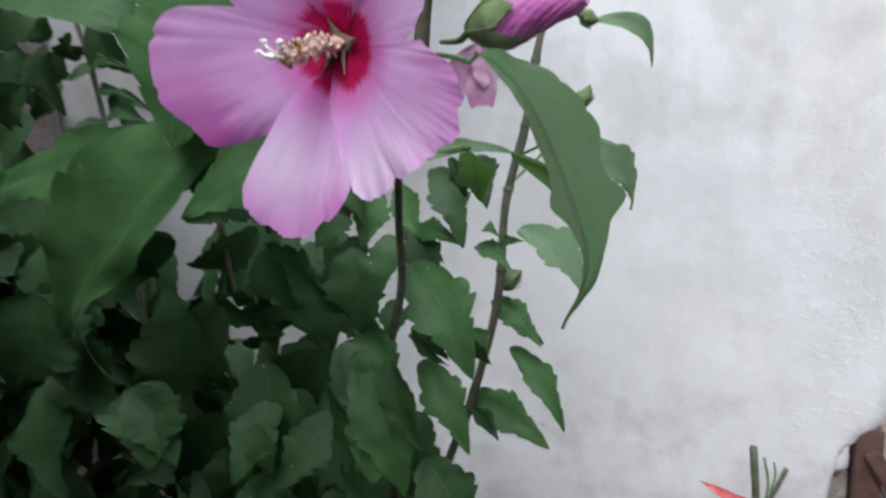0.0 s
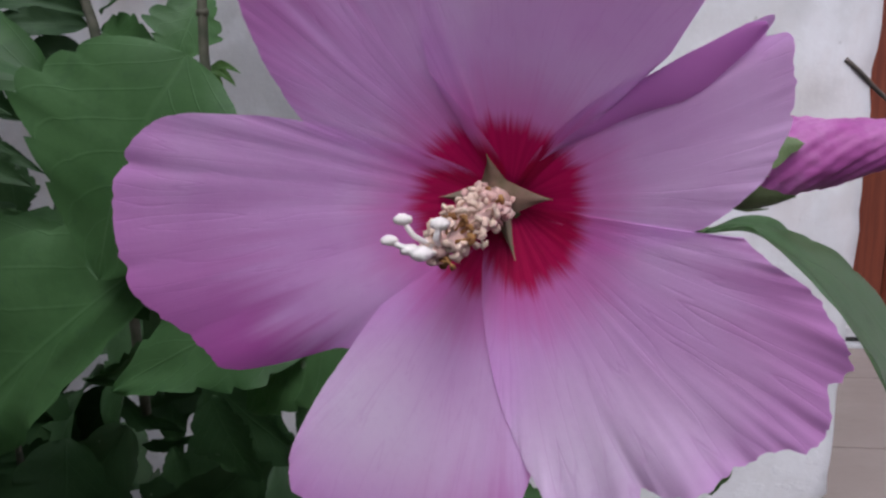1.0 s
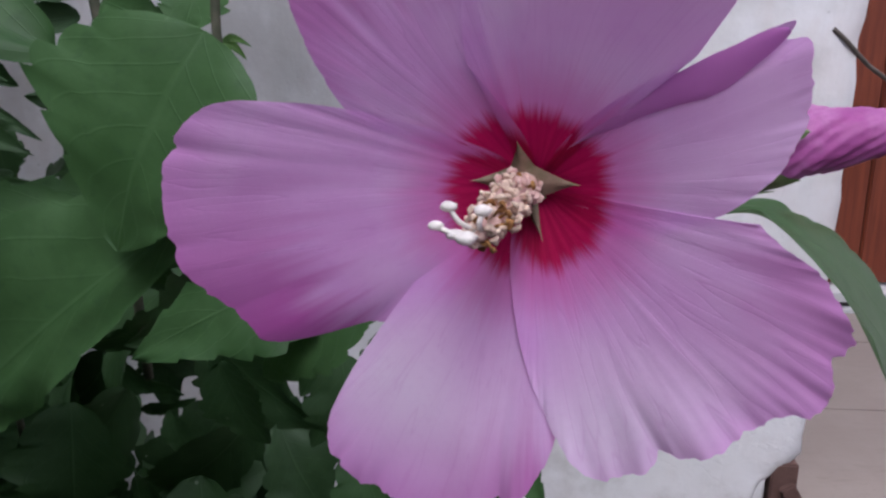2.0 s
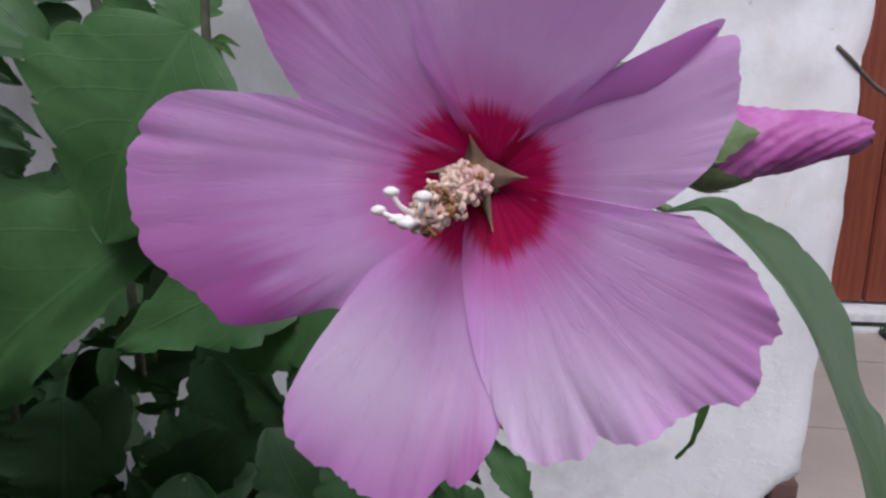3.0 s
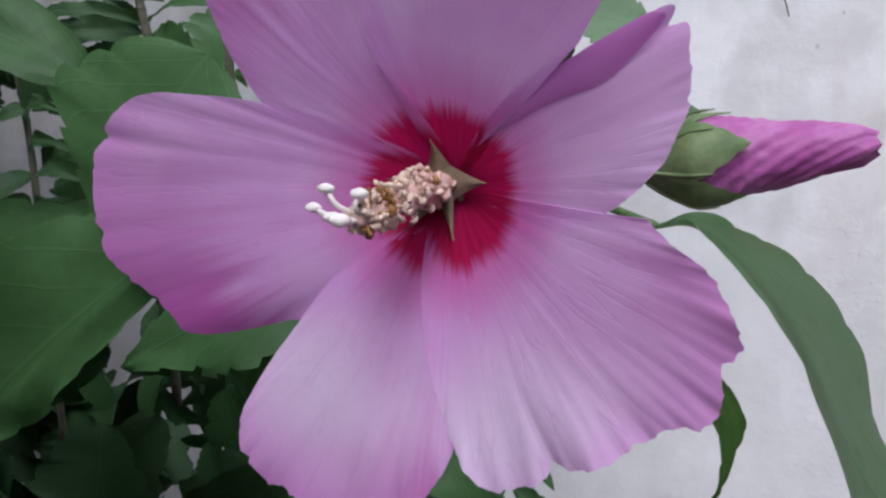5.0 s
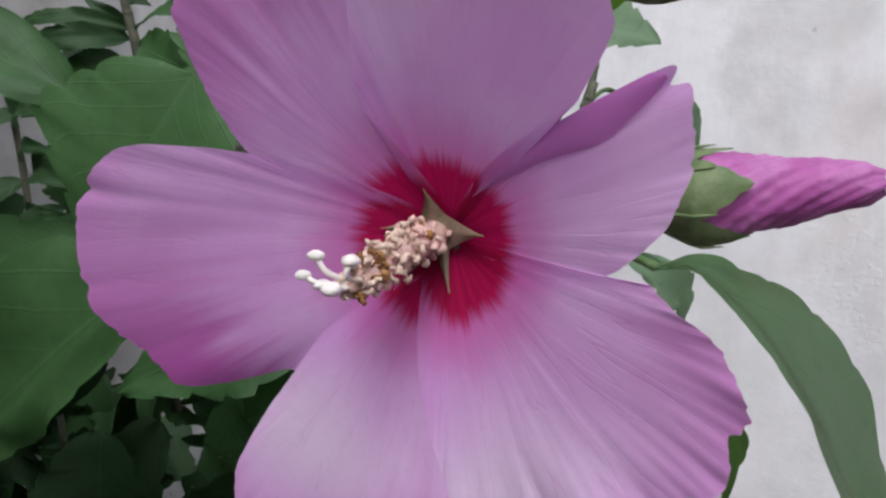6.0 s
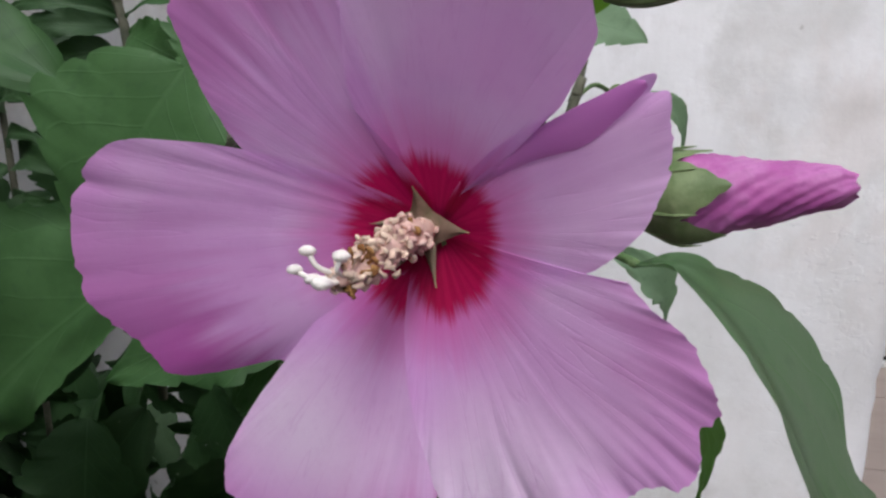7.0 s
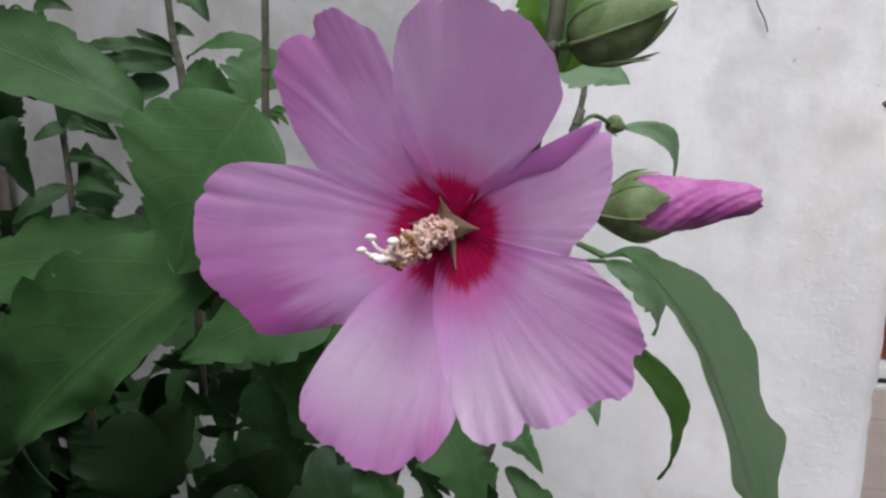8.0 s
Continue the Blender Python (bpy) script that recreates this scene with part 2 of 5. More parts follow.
def paving_material():
    k = Mat("paving", 0.75, 0.3)
    p = k.coords("Object")
    a = k.noise(p, 4.0, 5.0)
    b = k.noise(k.scaled(p, (4, 22, 4)), 4.0, 5.0, 0.6)
    s = k.noise(p, 160.0, 3.0)
    c = k.mix(k.step(a, 0.35, 0.68), (0.27, 0.225, 0.20), (0.33, 0.28, 0.25))
    c = k.mix(k.math("MULTIPLY", k.step(b, 0.52, 0.7), 0.35), c, (0.22, 0.185, 0.165))
    c = k.mix(k.math("MULTIPLY", k.step(s, 0.55, 0.75), 0.2), c, (0.20, 0.165, 0.15))
    k.color(c)
    return k.bump(k.math("ADD", b, s), 0.25, 0.001).m


# Shaded and lit copy of one leaf green: the first darker, the second lighter.
LEAF = leaf_material("leaf", (0.021, 0.052, 0.018), (0.036, 0.085, 0.029), (0.046, 0.100, 0.038), (0.08, 0.24, 0.03), 0.08)
LIT_LEAF = leaf_material("lit_leaf", (0.038, 0.096, 0.030), (0.054, 0.130, 0.042), (0.070, 0.155, 0.055), (0.10, 0.30, 0.03), 0.12)
SAGE = leaf_material("sage_leaf", (0.200, 0.320, 0.190), (0.215, 0.335, 0.200), (0.225, 0.350, 0.215), (0.30, 0.52, 0.24), 0.45)
GLOSSY = leaf_material("glossy_leaf", (0.082, 0.160, 0.072), (0.094, 0.176, 0.080), (0.104, 0.190, 0.090), (0.16, 0.40, 0.08), 0.34, 0.28, 0.6)
FRESH = leaf_material("fresh_leaf", (0.080, 0.165, 0.045), (0.095, 0.190, 0.052), (0.100, 0.200, 0.062), (0.15, 0.38, 0.04), 0.38)
LIME = leaf_material("lime_leaf", (0.085, 0.190, 0.020), (0.095, 0.205, 0.022), (0.105, 0.220, 0.028), (0.20, 0.48, 0.02), 0.45)
STEM = plain("stem_bark", (0.075, 0.085, 0.055), (0.13, 0.125, 0.09), 160.0, 0.7, 0.3)
TWIG = plain("green_twig", (0.07, 0.14, 0.045), (0.11, 0.19, 0.065), 200.0, 0.55, 0.35)
CALYX = plain("calyx_green", (0.115, 0.180, 0.066), (0.200, 0.275, 0.122), 220.0, 0.55, 0.35, thin=0.16)
STAR = plain("throat_green", (0.165, 0.135, 0.075), (0.25, 0.170, 0.125), 300.0, 0.55, 0.3)
BUD = plain("bud_petal", (0.44, 0.105, 0.35), (0.56, 0.21, 0.48), 140.0, 0.5, 0.35, 0.3, 0.001, thin=0.15)
COLUMN = plain("stamen_column", (0.64, 0.40, 0.35), (0.78, 0.55, 0.47), 400.0, 0.6, 0.3)
ANTHER = plain("pollen", (0.72, 0.53, 0.42), (0.85, 0.69, 0.54), 700.0, 0.8, 0.2, 0.5)
DRY = plain("dry_anther", (0.20, 0.085, 0.03), (0.42, 0.23, 0.08), 700.0, 0.8, 0.2)
STIGMA = plain("stigma", (0.84, 0.77, 0.72), (0.90, 0.85, 0.80), 500.0, 0.6, 0.3, 0.3)
PLASTER = plaster_material()
STONE = plain("bare_masonry", (0.22, 0.19, 0.17), (0.38, 0.33, 0.30), 30.0, 0.9, 0.2, 0.8, 0.01)
WOOD = wood_material()
PAVING = paving_material()
SILL = plain("sill_metal", (0.50, 0.50, 0.50), (0.62, 0.62, 0.61), 25.0, 0.45, 0.5)
DARK = plain("dark_gap", (0.03, 0.03, 0.03), (0.06, 0.055, 0.05), 25.0, 0.7, 0.3)
IRON = plain("brown_iron", (0.085, 0.045, 0.038), (0.13, 0.075, 0.065), 40.0, 0.5, 0.5)
CABLE = plain("cable", (0.10, 0.085, 0.075), (0.15, 0.125, 0.11), 60.0, 0.6, 0.4)
SOIL = plain("soil", (0.075, 0.055, 0.040), (0.15, 0.115, 0.085), 9.0, 0.95, 0.1, 0.8, 0.02)
RED_LEAF = plain("red_blade", (0.58, 0.09, 0.12), (0.68, 0.22, 0.20), 90.0, 0.5, 0.35, thin=0.2)
YELLOW_LEAF = plain("yellow_blade", (0.55, 0.45, 0.10), (0.62, 0.58, 0.20), 90.0, 0.55, 0.3, thin=0.2)
FADED = plain("faded_petal", (0.50, 0.24, 0.42), (0.66, 0.42, 0.58), 120.0, 0.6, 0.3, 0.5, 0.001, thin=0.2)


# ---- mesh helpers ----
def part(name, bm, material, parent, label="", smooth=True):
    me = bpy.data.meshes.new(name)
    bm.to_mesh(me)
    bm.free()
    me.materials.append(material)
    if smooth:
        me.polygons.foreach_set("use_smooth", [True] * len(me.polygons))
    ob = new(name, me)
    if parent is not None:
        ob.parent = parent
    if label:
        ob["label"] = label
    return ob


def thing(name, place, label, category, kind="", group=""):
    ob = new(name)
    ob.location = place
    ob.empty_display_size = 0.02
    return tagged(ob, label, category, group, kind)


def sheet(bm, rows, uvs=None):
    """A grid of faces through rows of points, with uv pairs if given."""
    layer = bm.loops.layers.uv.verify() if uvs else None
    vs = [[bm.verts.new(p) for p in row] for row in rows]
    for i in range(len(vs) - 1):
        for j in range(len(vs[0]) - 1):
            ids = ((i, j), (i, j + 1), (i + 1, j + 1), (i + 1, j))
            f = bm.faces.new([vs[a][b] for a, b in ids])
            if uvs:
                for loop, (a, b) in zip(f.loops, ids):
                    loop[layer].uv = uvs[a][b]
    return vs


def tube(bm, points, radii, sides=8, caps=True):
    points = [Vector(p) for p in points]
    rings = []
    side = None
    for i, p in enumerate(points):
        d = (points[min(i + 1, len(points) - 1)] - points[max(i - 1, 0)]).normalized()
        if side is None:
            side = d.orthogonal().normalized()
        side = (side - d * side.dot(d)).normalized()
        up = d.cross(side)
        r = radii[i] if isinstance(radii, (list, tuple)) else radii
        rings.append([bm.verts.new(p + r * (math.cos(a) * side + math.sin(a) * up)) for a in (2 * math.pi * k / sides for k in range(sides))])
    for a, b in zip(rings, rings[1:]):
        for k in range(sides):
            bm.faces.new((a[k], a[(k + 1) % sides], b[(k + 1) % sides], b[k]))
    if caps:
        bm.faces.new(rings[0][::-1])
        bm.faces.new(rings[-1])
    return rings


def curve_through(points, steps=6):
    """Catmull-Rom points through the given ones."""
    pts = [Vector(p) for p in points]
    pts = [2 * pts[0] - pts[1]] + pts + [2 * pts[-1] - pts[-2]]
    out = []
    for i in range(1, len(pts) - 2):
        a, b, c, d = pts[i - 1 : i + 3]
        for k in range(steps):
            t = k / steps
            out.append(0.5 * (2 * b + (c - a) * t + (2 * a - 5 * b + 4 * c - d) * t * t + (3 * b - a - 3 * c + d) * t**3))
    return out + [pts[-2]]


def blob(bm, centre, radius, stretch=(1, 1, 1), sub=1, rough=0.0):
    made = bmesh.ops.create_icosphere(bm, subdivisions=sub, radius=1.0)["verts"]
    for v in made:
        n = noise.noise(v.co * 2.0 + Vector(centre) * 900.0) * rough
        v.co = Vector(centre) + Vector([radius * (1 + n) * s * c for s, c in zip(stretch, v.co)])


def box(bm, lo, hi, bevel=0.0):
    made = bmesh.ops.create_cube(bm, size=1.0)["verts"]
    for v in made:
        v.co = [a + (c + 0.5) * (b - a) for a, b, c in zip(lo, hi, v.co)]
    if bevel:
        edges = list({e for v in made for e in v.link_edges})
        bmesh.ops.bevel(bm, geom=edges, offset=bevel, segments=2, affect="EDGES")


def axes_along(direction, face):
    y = Vector(direction).normalized()
    z = Vector(face)
    z = (z - y * z.dot(y)).normalized()
    x = y.cross(z)
    return Matrix((x, y, z)).transposed()


# ---- the setting ----
WALL_Y = 0.65
WALL_END = 0.312


def rough_wall():
    """The plastered garden wall, with an uneven face and a ragged, chipped end."""
    bm = bmesh.new()
    xs = [-3.0, -2.2, -1.6, -1.1] + [-0.8 + 0.05 * i for i in range(16)] + [0.0 + 0.02 * i for i in range(14)] + [0.275, 0.288, 0.300, WALL_END]
    zs = [-0.05, 0.15, 0.3] + [0.36 + 0.02 * i for i in range(50)] + [1.4, 1.6, 1.9, 2.3]

    def end_at(z):
        ragged = 0.0012 * noise.noise(Vector((3.0, 1.0, z * 22.0))) + 0.0035 * noise.noise(Vector((7.0, 2.0, z * 70.0)))
        notch = -0.006 * math.exp(-(((z - 1.012) / 0.014) ** 2))
        if z < 0.545:
            lower = min(1.0, (0.545 - z) / 0.03)
            notch -= 0.046 * lower ** 0.6 + 0.02 * min(1.0, max(0.0, (0.5 - z) / 0.1))
        return ragged + notch + 0.022 * (z - 0.80)

    rows = []
    for z in zs:
        row = []
        for x in xs:
            near = max(0.0, min(1.0, (x - 0.12) / (WALL_END - 0.12)))
            y = WALL_Y + 0.005 * noise.noise(Vector((x * 4.0, 0, z * 4.0))) + 0.0022 * noise.noise(Vector((x * 26.0, 5, z * 26.0)))
            y += 0.010 * max(0.0, near - 0.86) / 0.14 * near
            row.append((x + end_at(z) * near**3, y, z))
        row += [(row[-1][0] + 0.006, WALL_Y + 0.03, z), (row[-1][0] + 0.006, WALL_Y + 0.24, z), (-3.0, WALL_Y + 0.24, z)]
        rows.append(row)
    sheet(bm, rows)
    top = [bm.verts.new(p) for p in rows[-1]]
    bm.faces.new(top)
    bmesh.ops.remove_doubles(bm, verts=bm.verts, dist=1e-5)
    bmesh.ops.recalc_face_normals(bm, faces=bm.faces)
    return tagged(part("wall_garden", bm, PLASTER, None), "white rough-plastered garden wall with a chipped corner", "wall", kind="structure")


rough_wall()

bm = bmesh.new()
rows = []
for i in range(25):
    z = -0.05 + 0.024 * i
    rows.append([(0.10 + 0.17 * c + 0.008 * noise.noise(Vector((c * 9, z * 30, 2))) * (c > 0.5), WALL_Y + 0.012 + 0.006 * noise.noise(Vector((c * 7, z * 24, 8))), z) for c in (0, 0.25, 0.5, 0.75, 0.88, 1.0)] + [(0.275, WALL_Y + 0.2, z)])
sheet(bm, rows)
tagged(part("wall_footing", bm, STONE, None), "bare grey masonry under the broken plaster corner", "wall", kind="structure")

# unseen walls, added to block light from both sides and from the front
bm = bmesh.new()
box(bm, (-1.2, -1.09, -0.05), (-0.75, WALL_Y - 0.01, 2.6), 0.01)
box(bm, (-1.2, -1.4, -0.05), (-0.14, -1.1, 3.1), 0.01)
box(bm, (-0.138, -1.4, -0.05), (1.0, -1.1, 1.15), 0.01)
box(bm, (1.002, -1.4, -0.05), (1.25, 0.60, 2.5), 0.01)
tagged(part("wall_unseen", bm, STONE, None, smooth=False), "unseen grey masonry walls added to block light round the garden", "wall", kind="structure")

# garden ground, one sheet to the horizon
bm = bmesh.new()
rad = [0.0, 0.3, 0.6, 0.9, 1.3, 2.0, 4.0, 10.0, 40.0, 300.0, 2500.0]
rows = [[(r * math.cos(a), r * math.sin(a), 0.02 * noise.noise(Vector((r * math.cos(a) * 3, r * math.sin(a) * 3, 0))) if r < 5 else 0.0) for a in (2 * math.pi * k / 48 for k in range(49))] for r in rad]
sheet(bm, rows)
bmesh.ops.remove_doubles(bm, verts=bm.verts, dist=1e-4)
bmesh.ops.recalc_face_normals(bm, faces=bm.faces)
tagged(part("ground", bm, SOIL, None), "dark bare garden soil below the shrub", "ground", kind="structure")

# raised paved porch behind the wall's end
PORCH_Z = 0.405
bm = bmesh.new()
box(bm, (0.10, 0.92, -0.05), (3.2, 1.60, PORCH_Z - 0.012))
box(bm, (0.335, 0.70, -0.05), (3.2, 0.92, PORCH_Z - 0.012))
porch = tagged(part("porch_floor", bm, STONE, None, smooth=False), "raised porch floor paved with beige stone slabs", "floor", kind="structure")
random.seed(4)
y = 0.70
for row, depth in enumerate((0.36, 0.30, 0.44)):
    x = 0.337 if row == 0 else 0.12
    bm = bmesh.new()
    box(bm, (x, y + 0.001, PORCH_Z - 0.011), (3.1, y + min(depth, 1.535 - y) - 0.001, PORCH_Z + 0.001 * random.random()), 0.002)
    part("paving_slab", bm, PAVING, porch, smooth=False)
    y += depth

# house wall with the door, seen past the wall's end
DOOR_Y = 1.60
bm = bmesh.new()
box(bm, (-3.0, DOOR_Y + 0.02, 0.0), (0.22, DOOR_Y + 0.25, 3.0))
box(bm, (1.62, DOOR_Y + 0.02, 0.0), (4.0, DOOR_Y + 0.25, 3.0))
box(bm, (0.22, DOOR_Y + 0.02, 2.52), (1.62, DOOR_Y + 0.25, 3.0))
tagged(part("wall_house", bm, PLASTER, None, smooth=False), "plain pale plastered house wall round the door", "wall", kind="structure")

door = thing("door_1", (0.92, DOOR_Y, 0.45), "red-brown wooden panelled front door with vertical boards", "door", "structure")


def door_part(name, lo, hi, material, bevel=0.003, label=""):
    bm = bmesh.new()
    box(bm, lo, hi, bevel)
    ob = part(name, bm, material, door, label, smooth=False)
    ob.matrix_parent_inverse = Matrix.Translation((-0.92, -DOOR_Y, -0.45))
    return ob


door_part("frame", (0.22, DOOR_Y - 0.03, 0.448), (0.32, DOOR_Y + 0.10, 2.52), WOOD)
door_part("frame", (1.52, DOOR_Y - 0.03, 0.448), (1.62, DOOR_Y + 0.10, 2.52), WOOD)
door_part("frame", (0.32, DOOR_Y - 0.03, 2.42), (1.52, DOOR_Y + 0.10, 2.52), WOOD)
for i in range(8):
    lo = 0.32 + 0.15 * i
    door_part("board", (lo + 0.0015, DOOR_Y + 0.01, 0.455), (lo + 0.1485, DOOR_Y + 0.055, 2.42), WOOD, 0.004)
door_part("backing", (0.32, DOOR_Y + 0.05, 0.455), (1.52, DOOR_Y + 0.06, 2.42), DARK, 0)
door_part("sill", (0.20, DOOR_Y - 0.05, 0.425), (1.64, DOOR_Y + 0.10, 0.447), SILL, 0.002, "pale metal door sill")
door_part("sill_groove", (0.20, DOOR_Y - 0.04, 0.412), (1.64, DOOR_Y + 0.05, 0.424), DARK, 0)
door_part("step", (0.20, DOOR_Y - 0.06, 0.396), (1.64, DOOR_Y + 0.05, 0.411), SILL, 0.002)

mat = thing("doormat", (1.10, 1.46, PORCH_Z), "dark green bristly doormat lying before the door", "doormat")
bm = bmesh.new()
box(bm, (0.775, 1.37, PORCH_Z + 0.0015), (1.43, 1.53, PORCH_Z + 0.012), 0.003)
ob = part("mat_base", bm, DARK, mat, smooth=False)
ob.matrix_parent_inverse = Matrix.Translation((-1.10, -1.46, -PORCH_Z))
bm = bmesh.new()
tufts = random.Random(8)
for i in range(1500):
    x, y = tufts.uniform(0.778, 1.427), tufts.uniform(1.373, 1.527)
    lean = Vector((tufts.uniform(-0.006, 0.006), tufts.uniform(-0.006, 0.006), tufts.uniform(0.016, 0.026)))
    foot = Vector((x, y, PORCH_Z + 0.011))
    a, b, c = (bm.verts.new(q) for q in (foot - Vector((0.003, 0, 0)), foot + Vector((0.003, 0.001, 0)), foot + lean))
    bm.faces.new((a, b, c))
ob = part("bristles", bm, LEAF, mat, smooth=False)
ob.matrix_parent_inverse = Matrix.Translation((-1.10, -1.46, -PORCH_Z))

# iron post and brace under the wall's corner
rail = thing("iron_rail", (0.286, 0.664, 0.0), "brown painted iron post with a slanting brace", "railing")


def bar(name, a, b, w, d, label=""):
    bm = bmesh.new()
    a, b = Vector(a), Vector(b)
    m = axes_along(b - a, (0, -1, 0))
    box(bm, (-w / 2, 0, -d / 2), (w / 2, (b - a).length, d / 2), 0.002)
    bm.transform(Matrix.Translation(a) @ m.to_4x4())
    ob = part(name, bm, IRON, rail, label, smooth=False)
    ob.matrix_parent_inverse = Matrix.Translation((-0.286, -0.664, 0.0))


bar("post", (0.283, 0.668, 0.0), (0.290, 0.668, 0.546), 0.030, 0.030)
bar("brace", (0.292, 0.655, 0.520), (0.445, 0.640, 0.235), 0.018, 0.018)
bar("lower_rail", (0.290, 0.660, 0.12), (0.62, 0.650, 0.12), 0.022, 0.022)
bm = bmesh.new()
blob(bm, (0.258, 0.662, 0.508), 0.014, (1.0, 0.6, 1.7), 2, 0.5)
tagged(part("mortar_lump", bm, PLASTER, None), "white lump of mortar beside the iron post", "mortar", kind="structure")

bm = bmesh.new()
tube(bm, curve_through([(0.285, 0.651, 1.030), (0.300, 0.655, 1.018), (0.320, 0.665, 1.001), (0.345, 0.68, 0.985), (0.40, 0.72, 0.965), (0.55, 0.80, 0.95)]), 0.0023)
tagged(part("cable", bm, CABLE, None), "dark thin cable hanging from the wall's edge", "cable")

bm = bmesh.new()
tube(bm, curve_through([(0.150, 0.640, 1.160), (0.160, 0.643, 1.128), (0.168, 0.643, 1.112), (0.1725, 0.645, 1.099)]), [0.0008] * 18 + [0.0004])
tagged(part("wire", bm, CABLE, None), "thin dark wire end on the plaster", "wire")

# ---- the shrub ----
shrub = thing("hibiscus_shrub", (0, 0.18, 0), "green hibiscus shrub with one open pink flower and buds", "shrub")
shrub_off = Matrix.Translation((0, -0.18, 0))


def on_shrub(name, bm, material, label="", parent=None):
    ob = part(name, bm, material, parent or shrub, label)
    ob.matrix_parent_inverse = shrub_off
    return ob


leaf_count = 0


def leaf_rows(length, wl, wr, arch, sway, lobe, fold, seed, teeth=1.0, n=60, m=4):
    """Grid of a toothed, three-lobed leaf along +y, facing +z, and its uv."""
    rows, uvs = [], []
    for i in range(n + 1):
        t = i / n
        body = math.sin(math.pi * t**0.66) ** 0.8 if 0 < t < 1 else 0.0
        side = math.exp(-(((t - 0.43) / 0.14) ** 2))
        tip = 0.60 * math.sin(math.pi * min(1.0, 0.10 + 0.9 * t ** 0.8)) ** 0.7 if t < 1 else 0.0
        w = (1 - lobe) * body + lobe * min(1.0, 0.72 * tip + 0.62 * side * min(1.0, t * 4))
        scale = (t * (9.0 - 4.0 * lobe) + seed * 0.37) % 1.0
        tooth = 1 - teeth * (0.07 + 0.24 * lobe) * scale**2.2 * min(1.0, t * 4) * min(1.0, (1 - t) * 4)
        row, uvr = [], []
        for j in range(-m, m + 1):
            c = j / m
            half = (wl if c < 0 else wr) * w * (tooth if abs(c) > 0.8 else 0.5 + 0.5 * tooth)
            x = -c * half - sway * length * 4 * t * (1 - t)
            z = arch * length * 4 * t * (1 - t) + fold * abs(c * half)
            z += 0.045 * length * noise.noise(Vector((c * 1.6 + seed, t * 4.2, seed * 3.1))) * (0.25 + abs(c))
            z += 0.016 * length * noise.noise(Vector((c * 4.5 + seed, t * 11.0, seed))) * abs(c)
            row.append((x, t * length, z))
            uvr.append((0.5 + 0.5 * c, t))
        rows.append(row)
        uvs.append(uvr)
    return rows, uvs


def leaf(base, tip, wl, wr, arch=0.12, sway=0.0, lobe=0.5, face=(0, -1, 0.5), fold=0.25, material=LEAF, teeth=1.0):
    global leaf_count
    leaf_count += 1
    base, tip = Vector(base), Vector(tip)
    bm = bmesh.new()
    rows, uvs = leaf_rows((tip - base).length, wl, wr, arch, sway, lobe, fold, leaf_count, teeth)
    sheet(bm, rows, uvs)
    bm.transform(Matrix.Translation(base) @ axes_along(tip - base, face).to_4x4())
    return on_shrub("leaf", bm, material)


def draped_leaf(points, left, right, turn, fold, left_lobe, right_lobe, material):
    """A long leaf along a bent midrib, with half widths in millimetres at ten stations, the turn of its face about the midrib and a lobe on either side (place, millimetres)."""
    stations = (0, 0.12, 0.25, 0.40, 0.55, 0.66, 0.75, 0.85, 0.93, 1)
    n, m = 96, 6
    ribs = curve_through(points, 24)
    rows, uvs = [], []
    for i in range(n + 1):
        t = i / n
        p = ribs[i]
        d = (ribs[min(n, i + 1)] - ribs[max(0, i - 1)]).normalized()
        up = Vector((0.2, -1, 0.4))
        up = (up - d * up.dot(d)).normalized()
        side = d.cross(up)
        face = up * math.cos(turn) + side * math.sin(turn)
        side = d.cross(face)
        half = []
        for widths, (place, bulge) in ((left, left_lobe), (right, right_lobe)):
            w = float(np.interp(t, stations, widths))
            w += bulge * math.exp(-(((t - place) / 0.024) ** 2))
            saw = (t * 11.0 + 0.3) % 1.0
            half.append(0.001 * max(0.0, w * (1 - 0.07 * saw**3 * (0.15 < t < 0.95))))
        row, uvr = [], []
        for j in range(-m, m + 1):
            c = j / m
            w = half[0] * -c if c < 0 else -half[1] * c
            q = p + side * w + face * (fold * abs(w) + 0.0010 * noise.noise(Vector((c * 1.5, t * 6.0, 3.0))) * abs(c) + 0.0005 * noise.noise(Vector((c * 4.0, t * 17.0, 1.0))) * abs(c))
            row.append(q - face * 0.0006 * math.exp(-((c / 0.12) ** 2)))
            uvr.append((0.5 + 0.5 * c, t))
        rows.append(row)
        uvs.append(uvr)
    bm = bmesh.new()
    sheet(bm, rows, uvs)
    return on_shrub("leaf", bm, material)


def stem(points, r):
    bm = bmesh.new()
    pts = curve_through(points)
    radii = [r * (0.75 + 0.4 * i / len(pts)) * (1 + 0.18 * noise.noise(p * 60)) for i, p in enumerate(pts)]
    tube(bm, pts, radii)
    for i, p in enumerate(pts):
        if i % 5 == 2:
            blob(bm, p, radii[i] * 1.35, (1, 1, 0.8), 1, 0.3)
    return on_shrub("stem", bm, STEM if r > 0.0013 else TWIG)


# the open flower: axis towards the viewer, slightly aside
CENTRE = Vector((-0.003, 0.0, 1.0))
AXIS = Vector((-0.2, -0.98, 0.0)).normalized()
ACROSS = Vector((0.98, -0.2, 0.0)).normalized()
UP = Vector((0, 0, 1))

flower = new("flower")
flower.parent = shrub
flower.matrix_parent_inverse = shrub_off
flower["label"] = "open pink hibiscus flower with a crimson throat"


def on_flower(name, bm, material, label=""):
    ob = part(name, bm, material, flower, label)
    ob.matrix_parent_inverse = Matrix.Identity(4)
    return ob


